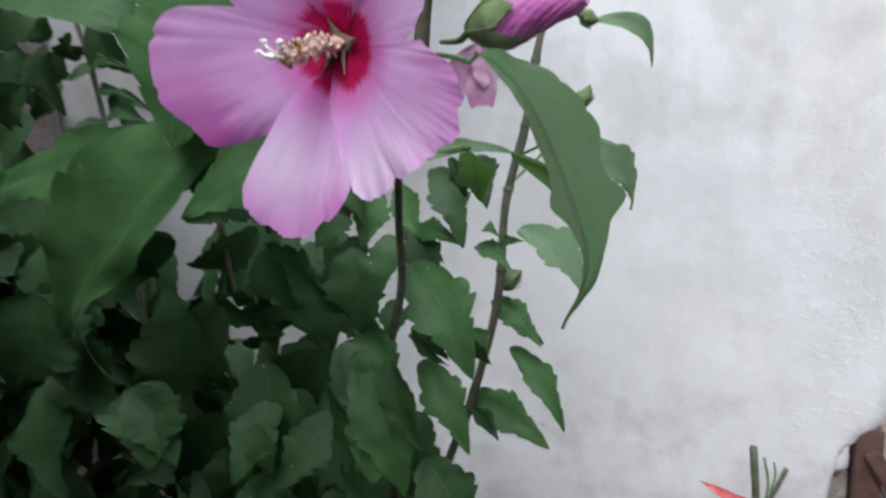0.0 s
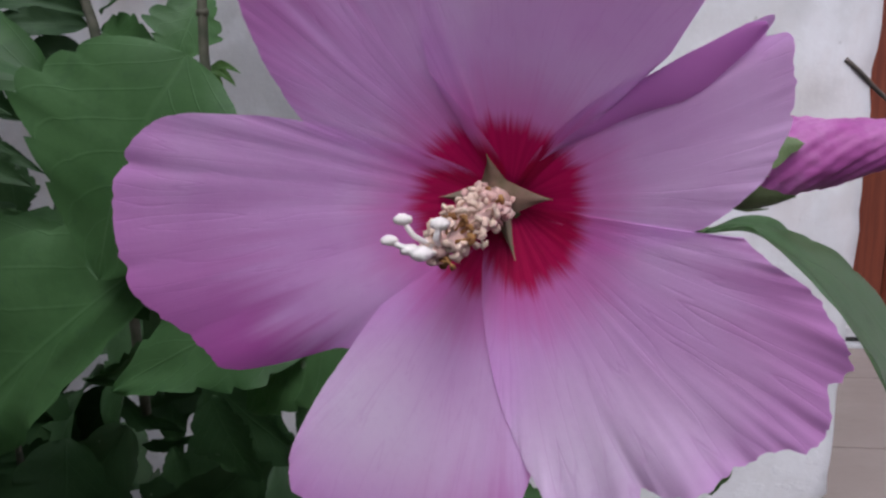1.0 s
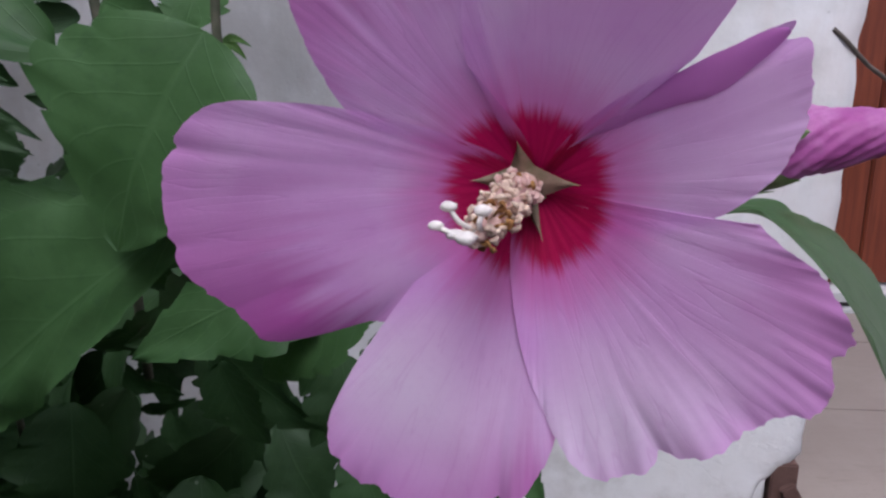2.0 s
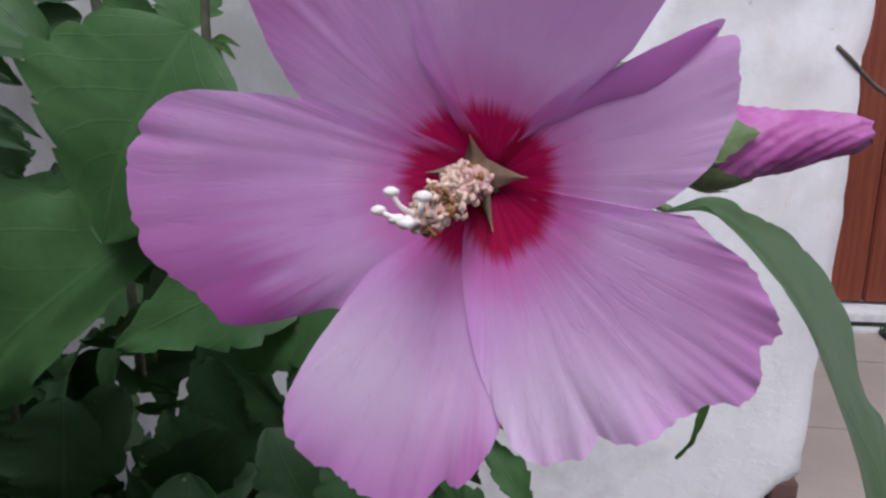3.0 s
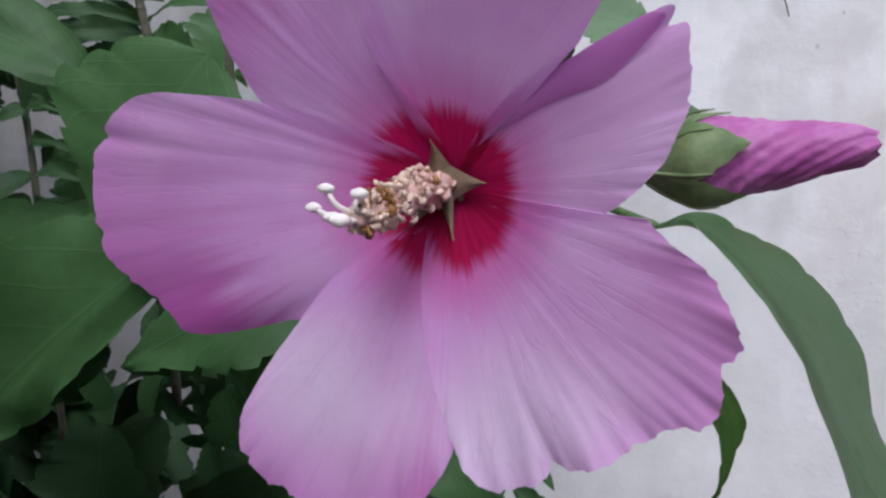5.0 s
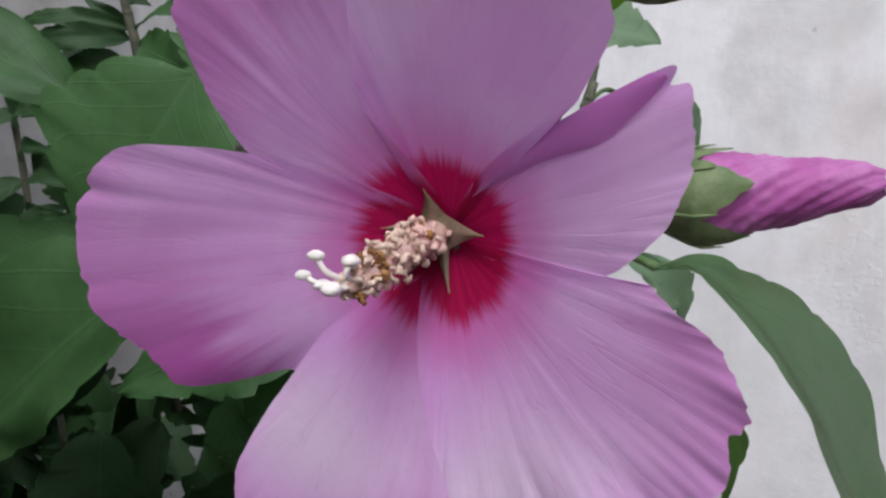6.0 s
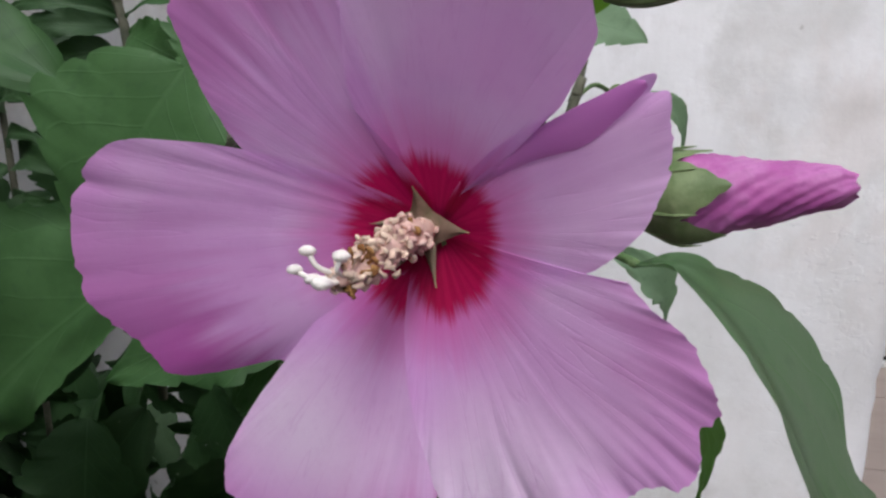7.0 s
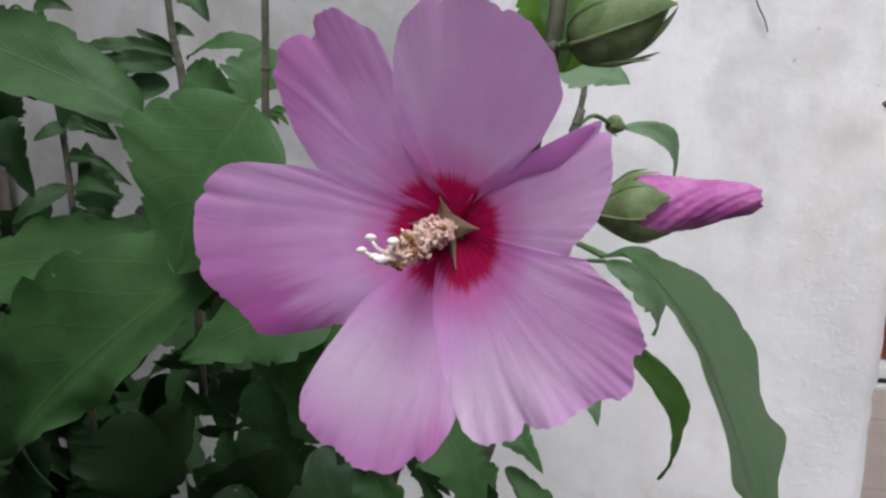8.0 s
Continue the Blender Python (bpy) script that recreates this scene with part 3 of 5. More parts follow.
def bowl(rho):
    return 0.0215 * (max(rho, 1e-6) / 0.045) ** 0.8


def petal(length, angle, wp, wm, a, b, c, lift=0.0, ruffle=0.0010, crisp=1.0, ribs=0.7, rolls=(), nicks=(), seed=0, tuck=(0.0, 0.0), swells=(), fold=None, margin=(0.5, 0.3, 0.9, 0.0, 0.0, 0.5)):
    """A petal fanned out from the flower's centre. Its outline comes from the length, the two half widths and three exponents;
    rolls bend the rim: (place along the rim from 0 to 1, breadth, millimetres towards the viewer, power);
    tuck narrows the claw on either side up to that share of the length, where a neighbour covers it; nicks are notches in the rim with a crease below: (place, breadth, depth);
    swells widen or narrow the outline: (place, breadth, share); fold turns a strip of the rim over towards the viewer: (from, to, widest millimetres)."""
    dense = []
    for side in (1, -1):
        line = []
        for i in range(200):
            t = 0.10 + 0.8999 * math.sin(0.5 * math.pi * i / 199)
            w = t**a * (1 - t**b) ** c
            hide = tuck[0 if side > 0 else 1]
            w *= min(1.0, t / hide) ** 1.5 if hide else 1.0
            line.append(Vector((length * t, side * w * (wp if side > 0 else wm))))
        dense += line if side > 0 else line[::-1][1:]
    gaps = [0.0]
    for p, q in zip(dense, dense[1:]):
        gaps.append(gaps[-1] + (q - p).length)
    m, n = 260, 48
    rim = []
    k = 0
    for j in range(m + 1):
        want = gaps[-1] * j / m
        while k < len(gaps) - 2 and gaps[k + 1] < want:
            k += 1
        f = (want - gaps[k]) / max(1e-9, gaps[k + 1] - gaps[k])
        rim.append(dense[k].lerp(dense[k + 1], min(1.0, f)))
    rows, uvs = [], []
    for i in range(n + 1):
        f = 0.06 + 0.94 * (i / n) ** 0.9
        row, uvr = [], []
        for j in range(m + 1):
            along = j / m
            outer = max(0.0, math.sin(math.pi * along)) ** 0.35
            nick = 0.016 * noise.noise(Vector((along * 26, seed * 9.0, 1))) + 0.007 * noise.noise(Vector((along * 70, seed * 5.0, 2)))
            nick += 0.010 * noise.noise(Vector((along * 120, seed * 4.0, 3)))
            nick -= 0.06 * max(0.0, noise.noise(Vector((along * 34, seed * 3.0, 6))) - 0.42)
            nick *= 0.45 + 0.9 * crisp
            crease = 0.0
            for place, breadth, depth in nicks:
                nick -= depth * math.exp(-(((along - place) / breadth) ** 2))
                crease += depth * math.exp(-(((along - place) / (2.2 * breadth)) ** 2))
            swell = sum(share * math.exp(-(((along - place) / breadth) ** 2)) for place, breadth, share in swells)
            g = f * (1 + nick * outer * f**5 + swell * f**2)
            s, q = rim[j] * g
            x, z = s * math.cos(angle) - q * math.sin(angle), s * math.sin(angle) + q * math.cos(angle)
            rho = math.hypot(x, z)
            reach = rho / 0.045
            outer *= min(1.0, max(0.0, rho / length - 0.55) / 0.30)
            edge = f**5 * outer
            d = bowl(rho) + lift * reach * reach
            d -= 0.045 * crease * f**6
            d += crisp * ruffle * edge * (math.sin(along * 31 + seed * 2) * 0.35 + 1.3 * noise.noise(Vector((along * 17, f * 2, seed * 3))))
            d += 0.0002 * reach * noise.noise(Vector((along * 22 + seed * 7, reach * 1.2, seed)))
            d += 0.0022 * reach * noise.noise(Vector((x * 55, z * 55, 4.3)))
            d += crisp * 0.0008 * f**9 * outer * noise.noise(Vector((along * 62, f * 3, seed * 8)))
            d += crisp * 0.0012 * f**14 * outer * noise.noise(Vector((along * 38, 4, seed * 6)))
            fan = noise.noise(Vector((along * 52 + seed * 11, reach * 2.0, seed * 2)))
            patch = max(0.0, 0.35 + 1.6 * noise.noise(Vector((along * 5 + seed * 3, reach * 2.5, seed * 7))))
            d += (0.00009 * ribs * fan * patch + 0.0007 * noise.noise(Vector((along * 11 + seed, reach * 2.6, seed * 5)))) * min(1.0, max(0.0, reach - 0.40) * 2.0)
            for place, breadth, mm, power in rolls:
                d += 0.001 * mm * f**power * math.exp(-(((along - place) / breadth) ** 2))
            row.append(CENTRE + ACROSS * x + UP * z + AXIS * d)
            uvr.append((along, reach))
        rows.append(row)
        uvs.append(uvr)
    bm = bmesh.new()
    sheet(bm, rows, uvs)
    if fold:
        first, final = int(fold[0] * m), int(fold[1] * m)
        strip, marks = [[] for k in range(9)], [[] for k in range(9)]
        inward = (rows[-1][final] - rows[-1][first]).cross(AXIS).normalized()
        if inward.dot(rows[n // 2][m // 2] - rows[-1][(first + final) // 2]) < 0:
            inward = -inward
        for j in range(first, final + 1):
            s = (j - first) / (final - first)
            edge = sum((rows[-1][max(0, j + k)] for k in range(-9, 10)), Vector()) / 19 * 0.85 + rows[-1][j] * 0.15
            wide = 0.001 * fold[2] * min(1.0, 1.7 * s) ** 1.25 * (1 - 0.35 * max(0.0, s - 0.6) / 0.4 - 0.5 * s**9) * (1 + 0.10 * noise.noise(Vector((s * 6, 2, seed))))
            for k in range(9):
                a = k / 8
                q = edge + inward * wide * a - CENTRE
                x, z = q.dot(ACROSS), q.dot(UP)
                rho = math.hypot(x, z)
                reach = rho / 0.045
                d = bowl(rho) + lift * reach * reach + 0.0022 * reach * noise.noise(Vector((x * 55, z * 55, 4.3)))
                d += 0.0002 + 0.00035 * min(1.0, 2.0 * s) * math.sin(math.pi * min(1.0, 0.1 + 0.9 * a)) ** 0.8
                strip[k].append(CENTRE + ACROSS * x + UP * z + AXIS * d)
                marks[k].append((0.14, 0.62 + 0.4 * s))
        sheet(bm, strip, marks)
        bmesh.ops.remove_doubles(bm, verts=bm.verts, dist=1e-6)
    return on_flower("petal", bm, petal_material("petal", *margin))


petal(0.0444, 2.0568, 0.0238, 0.0186, 0.356, 1.522, 0.442, lift=-0.0006, crisp=0.3, ribs=3.4, rolls=((0.82, 0.12, -1.6, 1.2),), nicks=((0.52, 0.016, 0.045),), seed=1, tuck=(0.45, 0.80), swells=((0.43, 0.06, 0.028), (0.605, 0.03, 0.035), (0.68, 0.03, 0.035)), margin=(0.38, 0.30, 0.55, 0.62, 0.10, 0.7))
petal(0.0428, 1.1056, 0.0269, 0.0153, 0.554, 4.094, 0.439, lift=-0.0012, crisp=0.15, ribs=1.2, rolls=((0.14, 0.10, 1.4, 1.2),), nicks=((0.42, 0.007, 0.025), (0.53, 0.006, 0.015)), seed=2, tuck=(0.28, 0.6), swells=((0.15, 0.06, 0.06), (0.715, 0.025, 0.05), (0.62, 0.04, -0.018)), margin=(0.4, 0.3, 0.85, 0.25, 0.2, 0.35))
petal(0.0488, 2.9931, 0.0412, 0.0135, 0.512, 2.457, 0.493, lift=-0.0004, rolls=((0.20, 0.13, -5.5, 3.5), (0.355, 0.022, -0.8, 5.0)), ruffle=0.0004, crisp=0.15, ribs=2.4, nicks=((0.585, 0.006, 0.02), (0.46, 0.008, 0.010)), seed=3, swells=((0.69, 0.03, 0.022), (0.61, 0.03, -0.026), (0.36, 0.05, -0.035), (0.28, 0.03, 0.038), (0.19, 0.04, -0.06)), margin=(0.25, 0.23, 0.56, 1.0, 0.12, 0.60))
petal(0.0487, -2.0611, 0.0339, 0.0150, 0.655, 3.444, 0.654, lift=-0.0022, rolls=((0.62, 0.2, -2.5, 3.5), (0.12, 0.12, -3.4, 2.0)), crisp=0.6, ribs=1.6, nicks=((0.36, 0.010, 0.03),), seed=4, swells=((0.36, 0.03, -0.012), (0.46, 0.05, 0.03), (0.66, 0.07, 0.07), (0.80, 0.05, -0.06)), margin=(0.26, 0.15, 0.62, 0.75, 0.95, 0.60))
petal(0.0394, -1.0638, 0.0378, 0.0141, 0.437, 4.212, 0.400, lift=-0.0020, ruffle=0.0012, ribs=3.0, rolls=((0.4, 0.2, -2.0, 3.5), (0.90, 0.10, 1.0, 1.5)), nicks=((0.615, 0.005, 0.02), (0.52, 0.006, 0.02)), seed=5, tuck=(0.38, 0.0), swells=((0.205, 0.018, 0.045), (0.27, 0.03, -0.025), (0.45, 0.03, 0.042), (0.61, 0.025, -0.03), (0.70, 0.02, 0.03)), margin=(0.28, 0.18, 0.48, 0.50, 1.0, 0.72))
petal(0.0386, 0.5995, 0.0045, 0.0257, 0.468, 1.668, 0.608, lift=-0.0040, crisp=0.3, nicks=((0.46, 0.010, 0.05),), seed=6, ribs=1.2, swells=((0.22, 0.05, 0.08), (0.37, 0.03, -0.04), (0.66, 0.09, 0.025), (0.42, 0.02, -0.015)), fold=(0.05, 0.44, 4.6), margin=(0.14, 0.10, 0.40, 0.48, 0.45, 0.66))

# five-pointed green throat: slender curved arms between the petals' claws
bm = bmesh.new()
MID = CENTRE + Vector((-0.0012, 0, 0.0008))
for k in range(5):
    a = radians((94, 172, 238, 292, 4)[k])
    out = ACROSS * math.cos(a) + UP * math.sin(a)
    side = ACROSS * -math.sin(a) + UP * math.cos(a)
    rows = []
    for i in range(13):
        t = i / 12
        r = (0.0064, 0.0072, 0.0080, 0.0084, 0.0086)[k] * t
        half = (0.0030 * (1 - t) ** 1.35 + 0.0004 * (1 - t)) * (1.0, 1.0, 0.8, 0.6, 1.0)[k]
        rows.append([MID + out * r + side * (half * c + 0.0004 * t * t * (k % 2)) + AXIS * (bowl(r) * 0.96 + 0.0014 - 0.0005 * abs(c) + (0.0022 * (1 - t) ** 4)) for c in (-1, -0.5, 0, 0.5, 1)])
    sheet(bm, rows)
on_flower("throat_star", bm, STAR, "greenish star at the petals' bases")

# stamen column with anthers, styles and white stigmas
ROOT = CENTRE + Vector((-0.0008, 0, 0.0006)) + AXIS * 0.001
TIP = Vector((-0.0099, -0.0238, 0.9980))
bm = bmesh.new()
spine = curve_through([ROOT, ROOT.lerp(TIP, 0.5) + Vector((0.0004, 0, 0.0010)), TIP], 16)
last = len(spine) - 1
tube(bm, spine, [0.0017 + 0.0004 * math.sin(math.pi * i / last) - 0.0011 * (i / last) ** 3 for i in range(last + 1)], 18)
for v in bm.verts:
    v.co += 0.00022 * noise.noise_vector(v.co * 900.0)
column = on_flower("stamen_column", bm, COLUMN)
random.seed(11)
along = (TIP - ROOT).normalized()
sx = along.orthogonal().normalized()
sy = along.cross(sx)
for k in range(190):
    f = 0.16 + 0.84 * (k + random.random()) / 190
    a = k * 2.39996 + random.uniform(-0.5, 0.5)
    p = spine[min(last, int(f * last))]
    out = sx * math.cos(a) + sy * math.sin(a)
    r = (0.0019 + 0.0017 * random.random() ** 1.5) * min(1.0, 0.65 + 0.9 * f) * (1 - 0.35 * max(0.0, f - 0.85) / 0.15)
    q = p + out * r + along * 0.0014 * random.uniform(-0.4, 0.8)
    bm = bmesh.new()
    tube(bm, [p + out * 0.0010, p.lerp(q, 0.7) - along * 0.0003, q], [0.00022, 0.00018, 0.00016], 5)
    size = 0.00036 + 0.00026 * random.random()
    turned = Matrix.Rotation(random.uniform(0, 6.3), 3, out)
    bend = [q + turned @ along * size * 1.3 * c - out * size * 0.9 * c * c for c in (-1, -0.3, 0.4, 1)]
    tube(bm, bend, [size * 0.35, size * 0.80, size * 0.72, size * 0.30], 6)
    for v in bm.verts:
        v.co += size * 0.55 * noise.noise_vector(v.co * 2600.0)
    dry = f > 0.78 and k % 4 == 0 or k % 23 == 5
    on_flower("anther", bm, DRY if dry else ANTHER if f > 0.30 + 0.3 * random.random() else COLUMN)
for end, size in (((-0.0132, -0.0247, 1.0021), 0.00092), ((-0.0147, -0.0252, 0.9999), 0.00088), ((-0.0092, -0.0243, 1.0015), 0.0010), ((-0.0112, -0.0257, 0.9985), 0.00115), ((-0.0125, -0.0250, 0.9988), 0.00095)):
    end = Vector(end)
    bm = bmesh.new()
    tube(bm, curve_through([TIP - along * 0.002, TIP.lerp(end, 0.55) + along * 0.0006, end]), [0.00034] * 12 + [0.00030])
    blob(bm, end, size, (1.15, 1.0, 0.72), 2, 0.2)
    on_flower("style", bm, STIGMA, "white style with a round stigma")

# calyx behind the flower
bm = bmesh.new()
tube(bm, [CENTRE - AXIS * 0.016, CENTRE - AXIS * 0.012, CENTRE - AXIS * 0.004, CENTRE + AXIS * 0.0012], [0.0022, 0.0052, 0.0068, 0.0075], 14)
on_flower("calyx", bm, CALYX)


def bud(base, tip, radius, shown, sepal=0.55):
    """A bud: spiral petals inside a calyx of sepals, with thin bracts below."""
    base, tip = Vector(base), Vector(tip)
    L = (tip - base).length
    root = new("bud")
    root.parent = shrub
    root.matrix_parent_inverse = shrub_off
    root["label"] = "pink furled hibiscus bud in a green calyx" if shown else "closed green hibiscus bud"
    m = Matrix.Translation(base) @ axes_along(tip - base, (0, -1, 0.3)).to_4x4()

    def add(name, bm, material):
        bm.transform(m)
        ob = part(name, bm, material, root)
        ob.matrix_parent_inverse = Matrix.Identity(4)

    if shown:
        bm = bmesh.new()
        rows, sides = [], 64
        for i in range(60):
            t = i / 59
            r = radius * 0.97 * min(1.0, 0.30 + 2.9 * t) * (1 - 0.80 * max(0.0, t - 0.2) ** 1.05)
            if t > 0.93:
                r *= 1 - 0.35 * (t - 0.93) / 0.07
            row = []
            for k in range(sides + 1):
                a = 2 * math.pi * k / sides
                tw = a * 5 - t * 17.0
                rr = r * (1 + 0.035 * math.sin(tw) + 0.026 * math.sin(tw * 3 + 1) + 0.05 * noise.noise(Vector((math.cos(a + 2 * t) * 4, t * 22, math.sin(a + 2 * t) * 4))))
                row.append((rr * math.cos(a), L * (0.1 + 0.9 * t) + 0.007 * L * math.sin(tw) * (t > 0.9), rr * math.sin(a)))
            rows.append(row)
        sheet(bm, rows)
        v = bm.verts.new((0, L * 0.965, 0))
        bmesh.ops.remove_doubles(bm, verts=bm.verts, dist=1e-6)
        edge = [e for e in bm.edges if e.is_boundary and e.verts[0].co.y > L * 0.9]
        for e in edge:
            bm.faces.new((e.verts[0], e.verts[1], v))
        add("furled_petals", bm, BUD)
    end0 = sepal if shown else 1.0

    def swell(t):
        if shown:
            return radius * min(1.0, (0.05 + t / 0.27) ** 0.62) * (1.0 - 0.12 * max(0.0, t - 0.3))
        return radius * max(0.05, (0.004 + t) ** 0.5 * (1.0 - t) ** 0.78 / 0.425)

    for k in range(5):
        bm = bmesh.new()
        a0 = 2 * math.pi * (k + 0.3) / 5
        rows = []
        end = end0 * (1 + 0.10 * math.sin(k * 2.1))
        for i in range(19):
            t = i / 18
            half = (0.74 if t < 0.45 else 0.74 * (1 - ((t - 0.45) / 0.55) ** 1.35) + 0.03 * math.sin(t * 40 + k)) if shown else 0.72 * (1 - 0.25 * t)
            r = swell(t * end if shown else t)
            row = []
            for c in (-1, -0.66, -0.33, 0, 0.33, 0.66, 1):
                rr = r * (1.03 + 0.03 * (1 - abs(c)) + 0.035 * (k % 2)) - (0.07 * r * t**3 if shown else 0.0)
                row.append((rr * math.cos(a0 + half * c), L * end * t, rr * math.sin(a0 + half * c)))
            rows.append(row)
        sheet(bm, rows)
        add("sepal", bm, CALYX)
    for k in range(7):
        bm = bmesh.new()
        a = 2 * math.pi * k / 7 + 0.2
        reach = 0.36 if shown else 0.78
        flare = 0.03 if shown else 0.04 + 0.75 * max(0.0, math.cos(a)) ** 2
        out = 1.06 if shown else 1.05
        pts = []
        for i in range(9):
            t = i / 8
            r = swell(t * reach) * out + radius * flare * t**3
            pts.append((r * math.cos(a), L * reach * t, r * math.sin(a)))
        tube(bm, pts, [w * (0.72 if shown else 1.0) for w in (0.0007, 0.0007, 0.00065, 0.0006, 0.00055, 0.0005, 0.0004, 0.0003, 0.0001)], 6)
        add("bract", bm, CALYX)
    return root


bud((0.0234, 0.0200, 1.0015), (0.0564, 0.0140, 1.0059), 0.0074, True, 0.47)
bud((0.0172, 0.0250, 1.0380), (0.0369, 0.0180, 1.0437), 0.0072, False)
bud((0.0081, 0.4000, 0.9539), (0.0160, 0.4000, 0.9690), 0.0062, False)
bud((-0.0330, 0.2600, 0.8500), (-0.0190, 0.2600, 0.8600), 0.0062, False)
bud((0.0225, 0.3030, 1.0165), (0.0335, 0.3030, 1.0132), 0.0050, False)

# a faded flower hanging behind the open one
faded = new("faded_flower")
faded.parent = shrub
faded.matrix_parent_inverse = shrub_off
faded["label"] = "limp faded pink flower"
for k, (end, w) in enumerate((((0.0010, 0.085, 0.9835), 0.0066), ((0.0100, 0.083, 0.9778), 0.0050), ((0.0150, 0.083, 0.9862), 0.0050))):
    bm = bmesh.new()
    base = Vector((0.0105, 0.085, 0.9995))
    d = Vector(end) - base
    mat = axes_along(d, (0, -1, 0.2 * k - 0.2))
    rows = []
    for i in range(11):
        t = i / 10
        half = w * (0.3 + 0.9 * math.sin(math.pi * min(0.9, t * 0.8)))
        rows.append([(half * c, d.length * t * (1 + 0.05 * c * c), 0.002 * noise.noise(Vector((c * 2, t * 5, k))) + 0.3 * half * c * c) for c in (-1, -0.66, -0.33, 0, 0.33, 0.66, 1)])
    sheet(bm, rows)
    bm.transform(Matrix.Translation(base) @ mat.to_4x4())
    ob = part("limp_petal", bm, FADED, faded)
    ob.matrix_parent_inverse = Matrix.Identity(4)

# leaves close behind the open flower
leaf((-0.0814, 0.0620, 1.0260), (-0.1086, 0.0560, 0.9728), 0.0425, 0.0349, arch=0.08, sway=0.00, lobe=0.30, face=(-0.1, -1, 0.45), fold=0.06, material=LIT_LEAF)
leaf((-0.0995, 0.0720, 0.9765), (-0.2302, 0.0950, 0.8736), 0.0379, 0.0172, arch=0.08, sway=0.00, lobe=0.25, face=(-0.1, -1, 0.25), fold=0.20, material=LIT_LEAF)
leaf((-0.0429, 0.0600, 0.9723), (-0.1054, 0.0500, 0.9456), 0.0166, 0.0166, arch=0.10, sway=0.00, lobe=0.35, face=(0, -1, 0.5), fold=0.15, material=LIT_LEAF)
leaf((-0.0395, 0.0500, 0.9715), (-0.0750, 0.0600, 0.9366), 0.0125, 0.0143, arch=0.10, sway=0.00, lobe=0.20, face=(0, -1, 0.5), fold=0.15, material=LIT_LEAF)
leaf((-0.1389, 0.0900, 1.0208), (-0.2655, 0.1100, 1.0529), 0.0188, 0.0174, arch=0.12, sway=0.00, lobe=0.25, face=(0, -0.8, 0.8), fold=0.20, material=LIT_LEAF)
leaf((-0.1086, 0.1300, 1.0491), (-0.1182, 0.1200, 1.0203), 0.0144, 0.0144, arch=0.10, sway=0.00, lobe=0.60, face=(0.1, -1, 0.4), fold=0.20, material=LIT_LEAF)
leaf((-0.1133, 0.1400, 1.0478), (-0.1532, 0.1400, 1.0465), 0.0065, 0.0065, arch=0.15, sway=0.00, lobe=0.20, face=(0, -0.6, 0.8), fold=0.20, material=LIT_LEAF)
leaf((-0.1668, 0.1600, 1.0418), (-0.1278, 0.1500, 1.0260), 0.0110, 0.0110, arch=0.15, sway=0.00, lobe=0.40, face=(0, -0.8, 0.2), fold=0.20, material=LIT_LEAF)
leaf((-0.1853, 0.1800, 1.0513), (-0.2407, 0.1800, 1.0541), 0.0052, 0.0052, arch=0.25, sway=0.08, lobe=0.10, face=(0, -0.8, 0.5), fold=0.30)
leaf((-0.1851, 0.1800, 1.0473), (-0.2297, 0.1700, 1.0476), 0.0063, 0.0063, arch=0.25, sway=0.10, lobe=0.10, face=(0, -0.8, 0.3), fold=0.30)
leaf((-0.1898, 0.1800, 1.0378), (-0.2150, 0.1700, 1.0337), 0.0078, 0.0078, arch=0.20, sway=0.10, lobe=0.10, face=(0, -0.8, 0.3), fold=0.30)
leaf((-0.1943, 0.1900, 1.0634), (-0.1799, 0.1900, 1.0615), 0.0038, 0.0038, arch=0.20, sway=0.10, lobe=0.10, face=(0, -0.8, 0.3), fold=0.30)
leaf((-0.1699, 0.1700, 1.0809), (-0.1533, 0.1600, 1.0640), 0.0087, 0.0087, arch=0.20, sway=0.10, lobe=0.40, face=(0, -0.8, 0.3), fold=0.30)
leaf((-0.2020, 0.2000, 1.0899), (-0.2820, 0.2000, 1.0907), 0.0106, 0.0106, arch=0.20, sway=0.10, lobe=0.40, face=(0, -0.8, 0.3), fold=0.30)
leaf((-0.3021, 0.2200, 1.0824), (-0.2753, 0.2200, 1.0814), 0.0078, 0.0078, arch=0.20, sway=0.10, lobe=0.40, face=(0, -0.8, 0.3), fold=0.30)
leaf((-0.2974, 0.2200, 1.0602), (-0.3271, 0.2200, 1.0738), 0.0080, 0.0120, arch=0.20, sway=0.10, lobe=0.40, face=(0, -0.8, 0.3), fold=0.30)
leaf((-0.2410, 0.1300, 1.0219), (-0.2212, 0.1200, 0.9875), 0.0119, 0.0119, arch=0.20, sway=0.10, lobe=0.50, face=(0, -0.8, 0.3), fold=0.30)
leaf((-0.2840, 0.2200, 0.9812), (-0.2377, 0.2000, 0.9777), 0.0091, 0.0091, arch=0.20, sway=0.10, lobe=0.10, face=(0, -0.8, 0.3), fold=0.30)
leaf((-0.2887, 0.2200, 0.9913), (-0.2451, 0.2000, 0.9934), 0.0052, 0.0052, arch=0.20, sway=0.10, lobe=0.10, face=(0, -0.8, 0.3), fold=0.30)
leaf((-0.2911, 0.2200, 0.9569), (-0.2469, 0.2000, 0.9614), 0.0045, 0.0045, arch=0.20, sway=0.10, lobe=0.10, face=(0, -0.8, 0.3), fold=0.30)
leaf((-0.2921, 0.2200, 0.9810), (-0.3166, 0.2000, 0.9593), 0.0078, 0.0078, arch=0.20, sway=0.10, lobe=0.10, face=(0, -0.8, 0.3), fold=0.30)
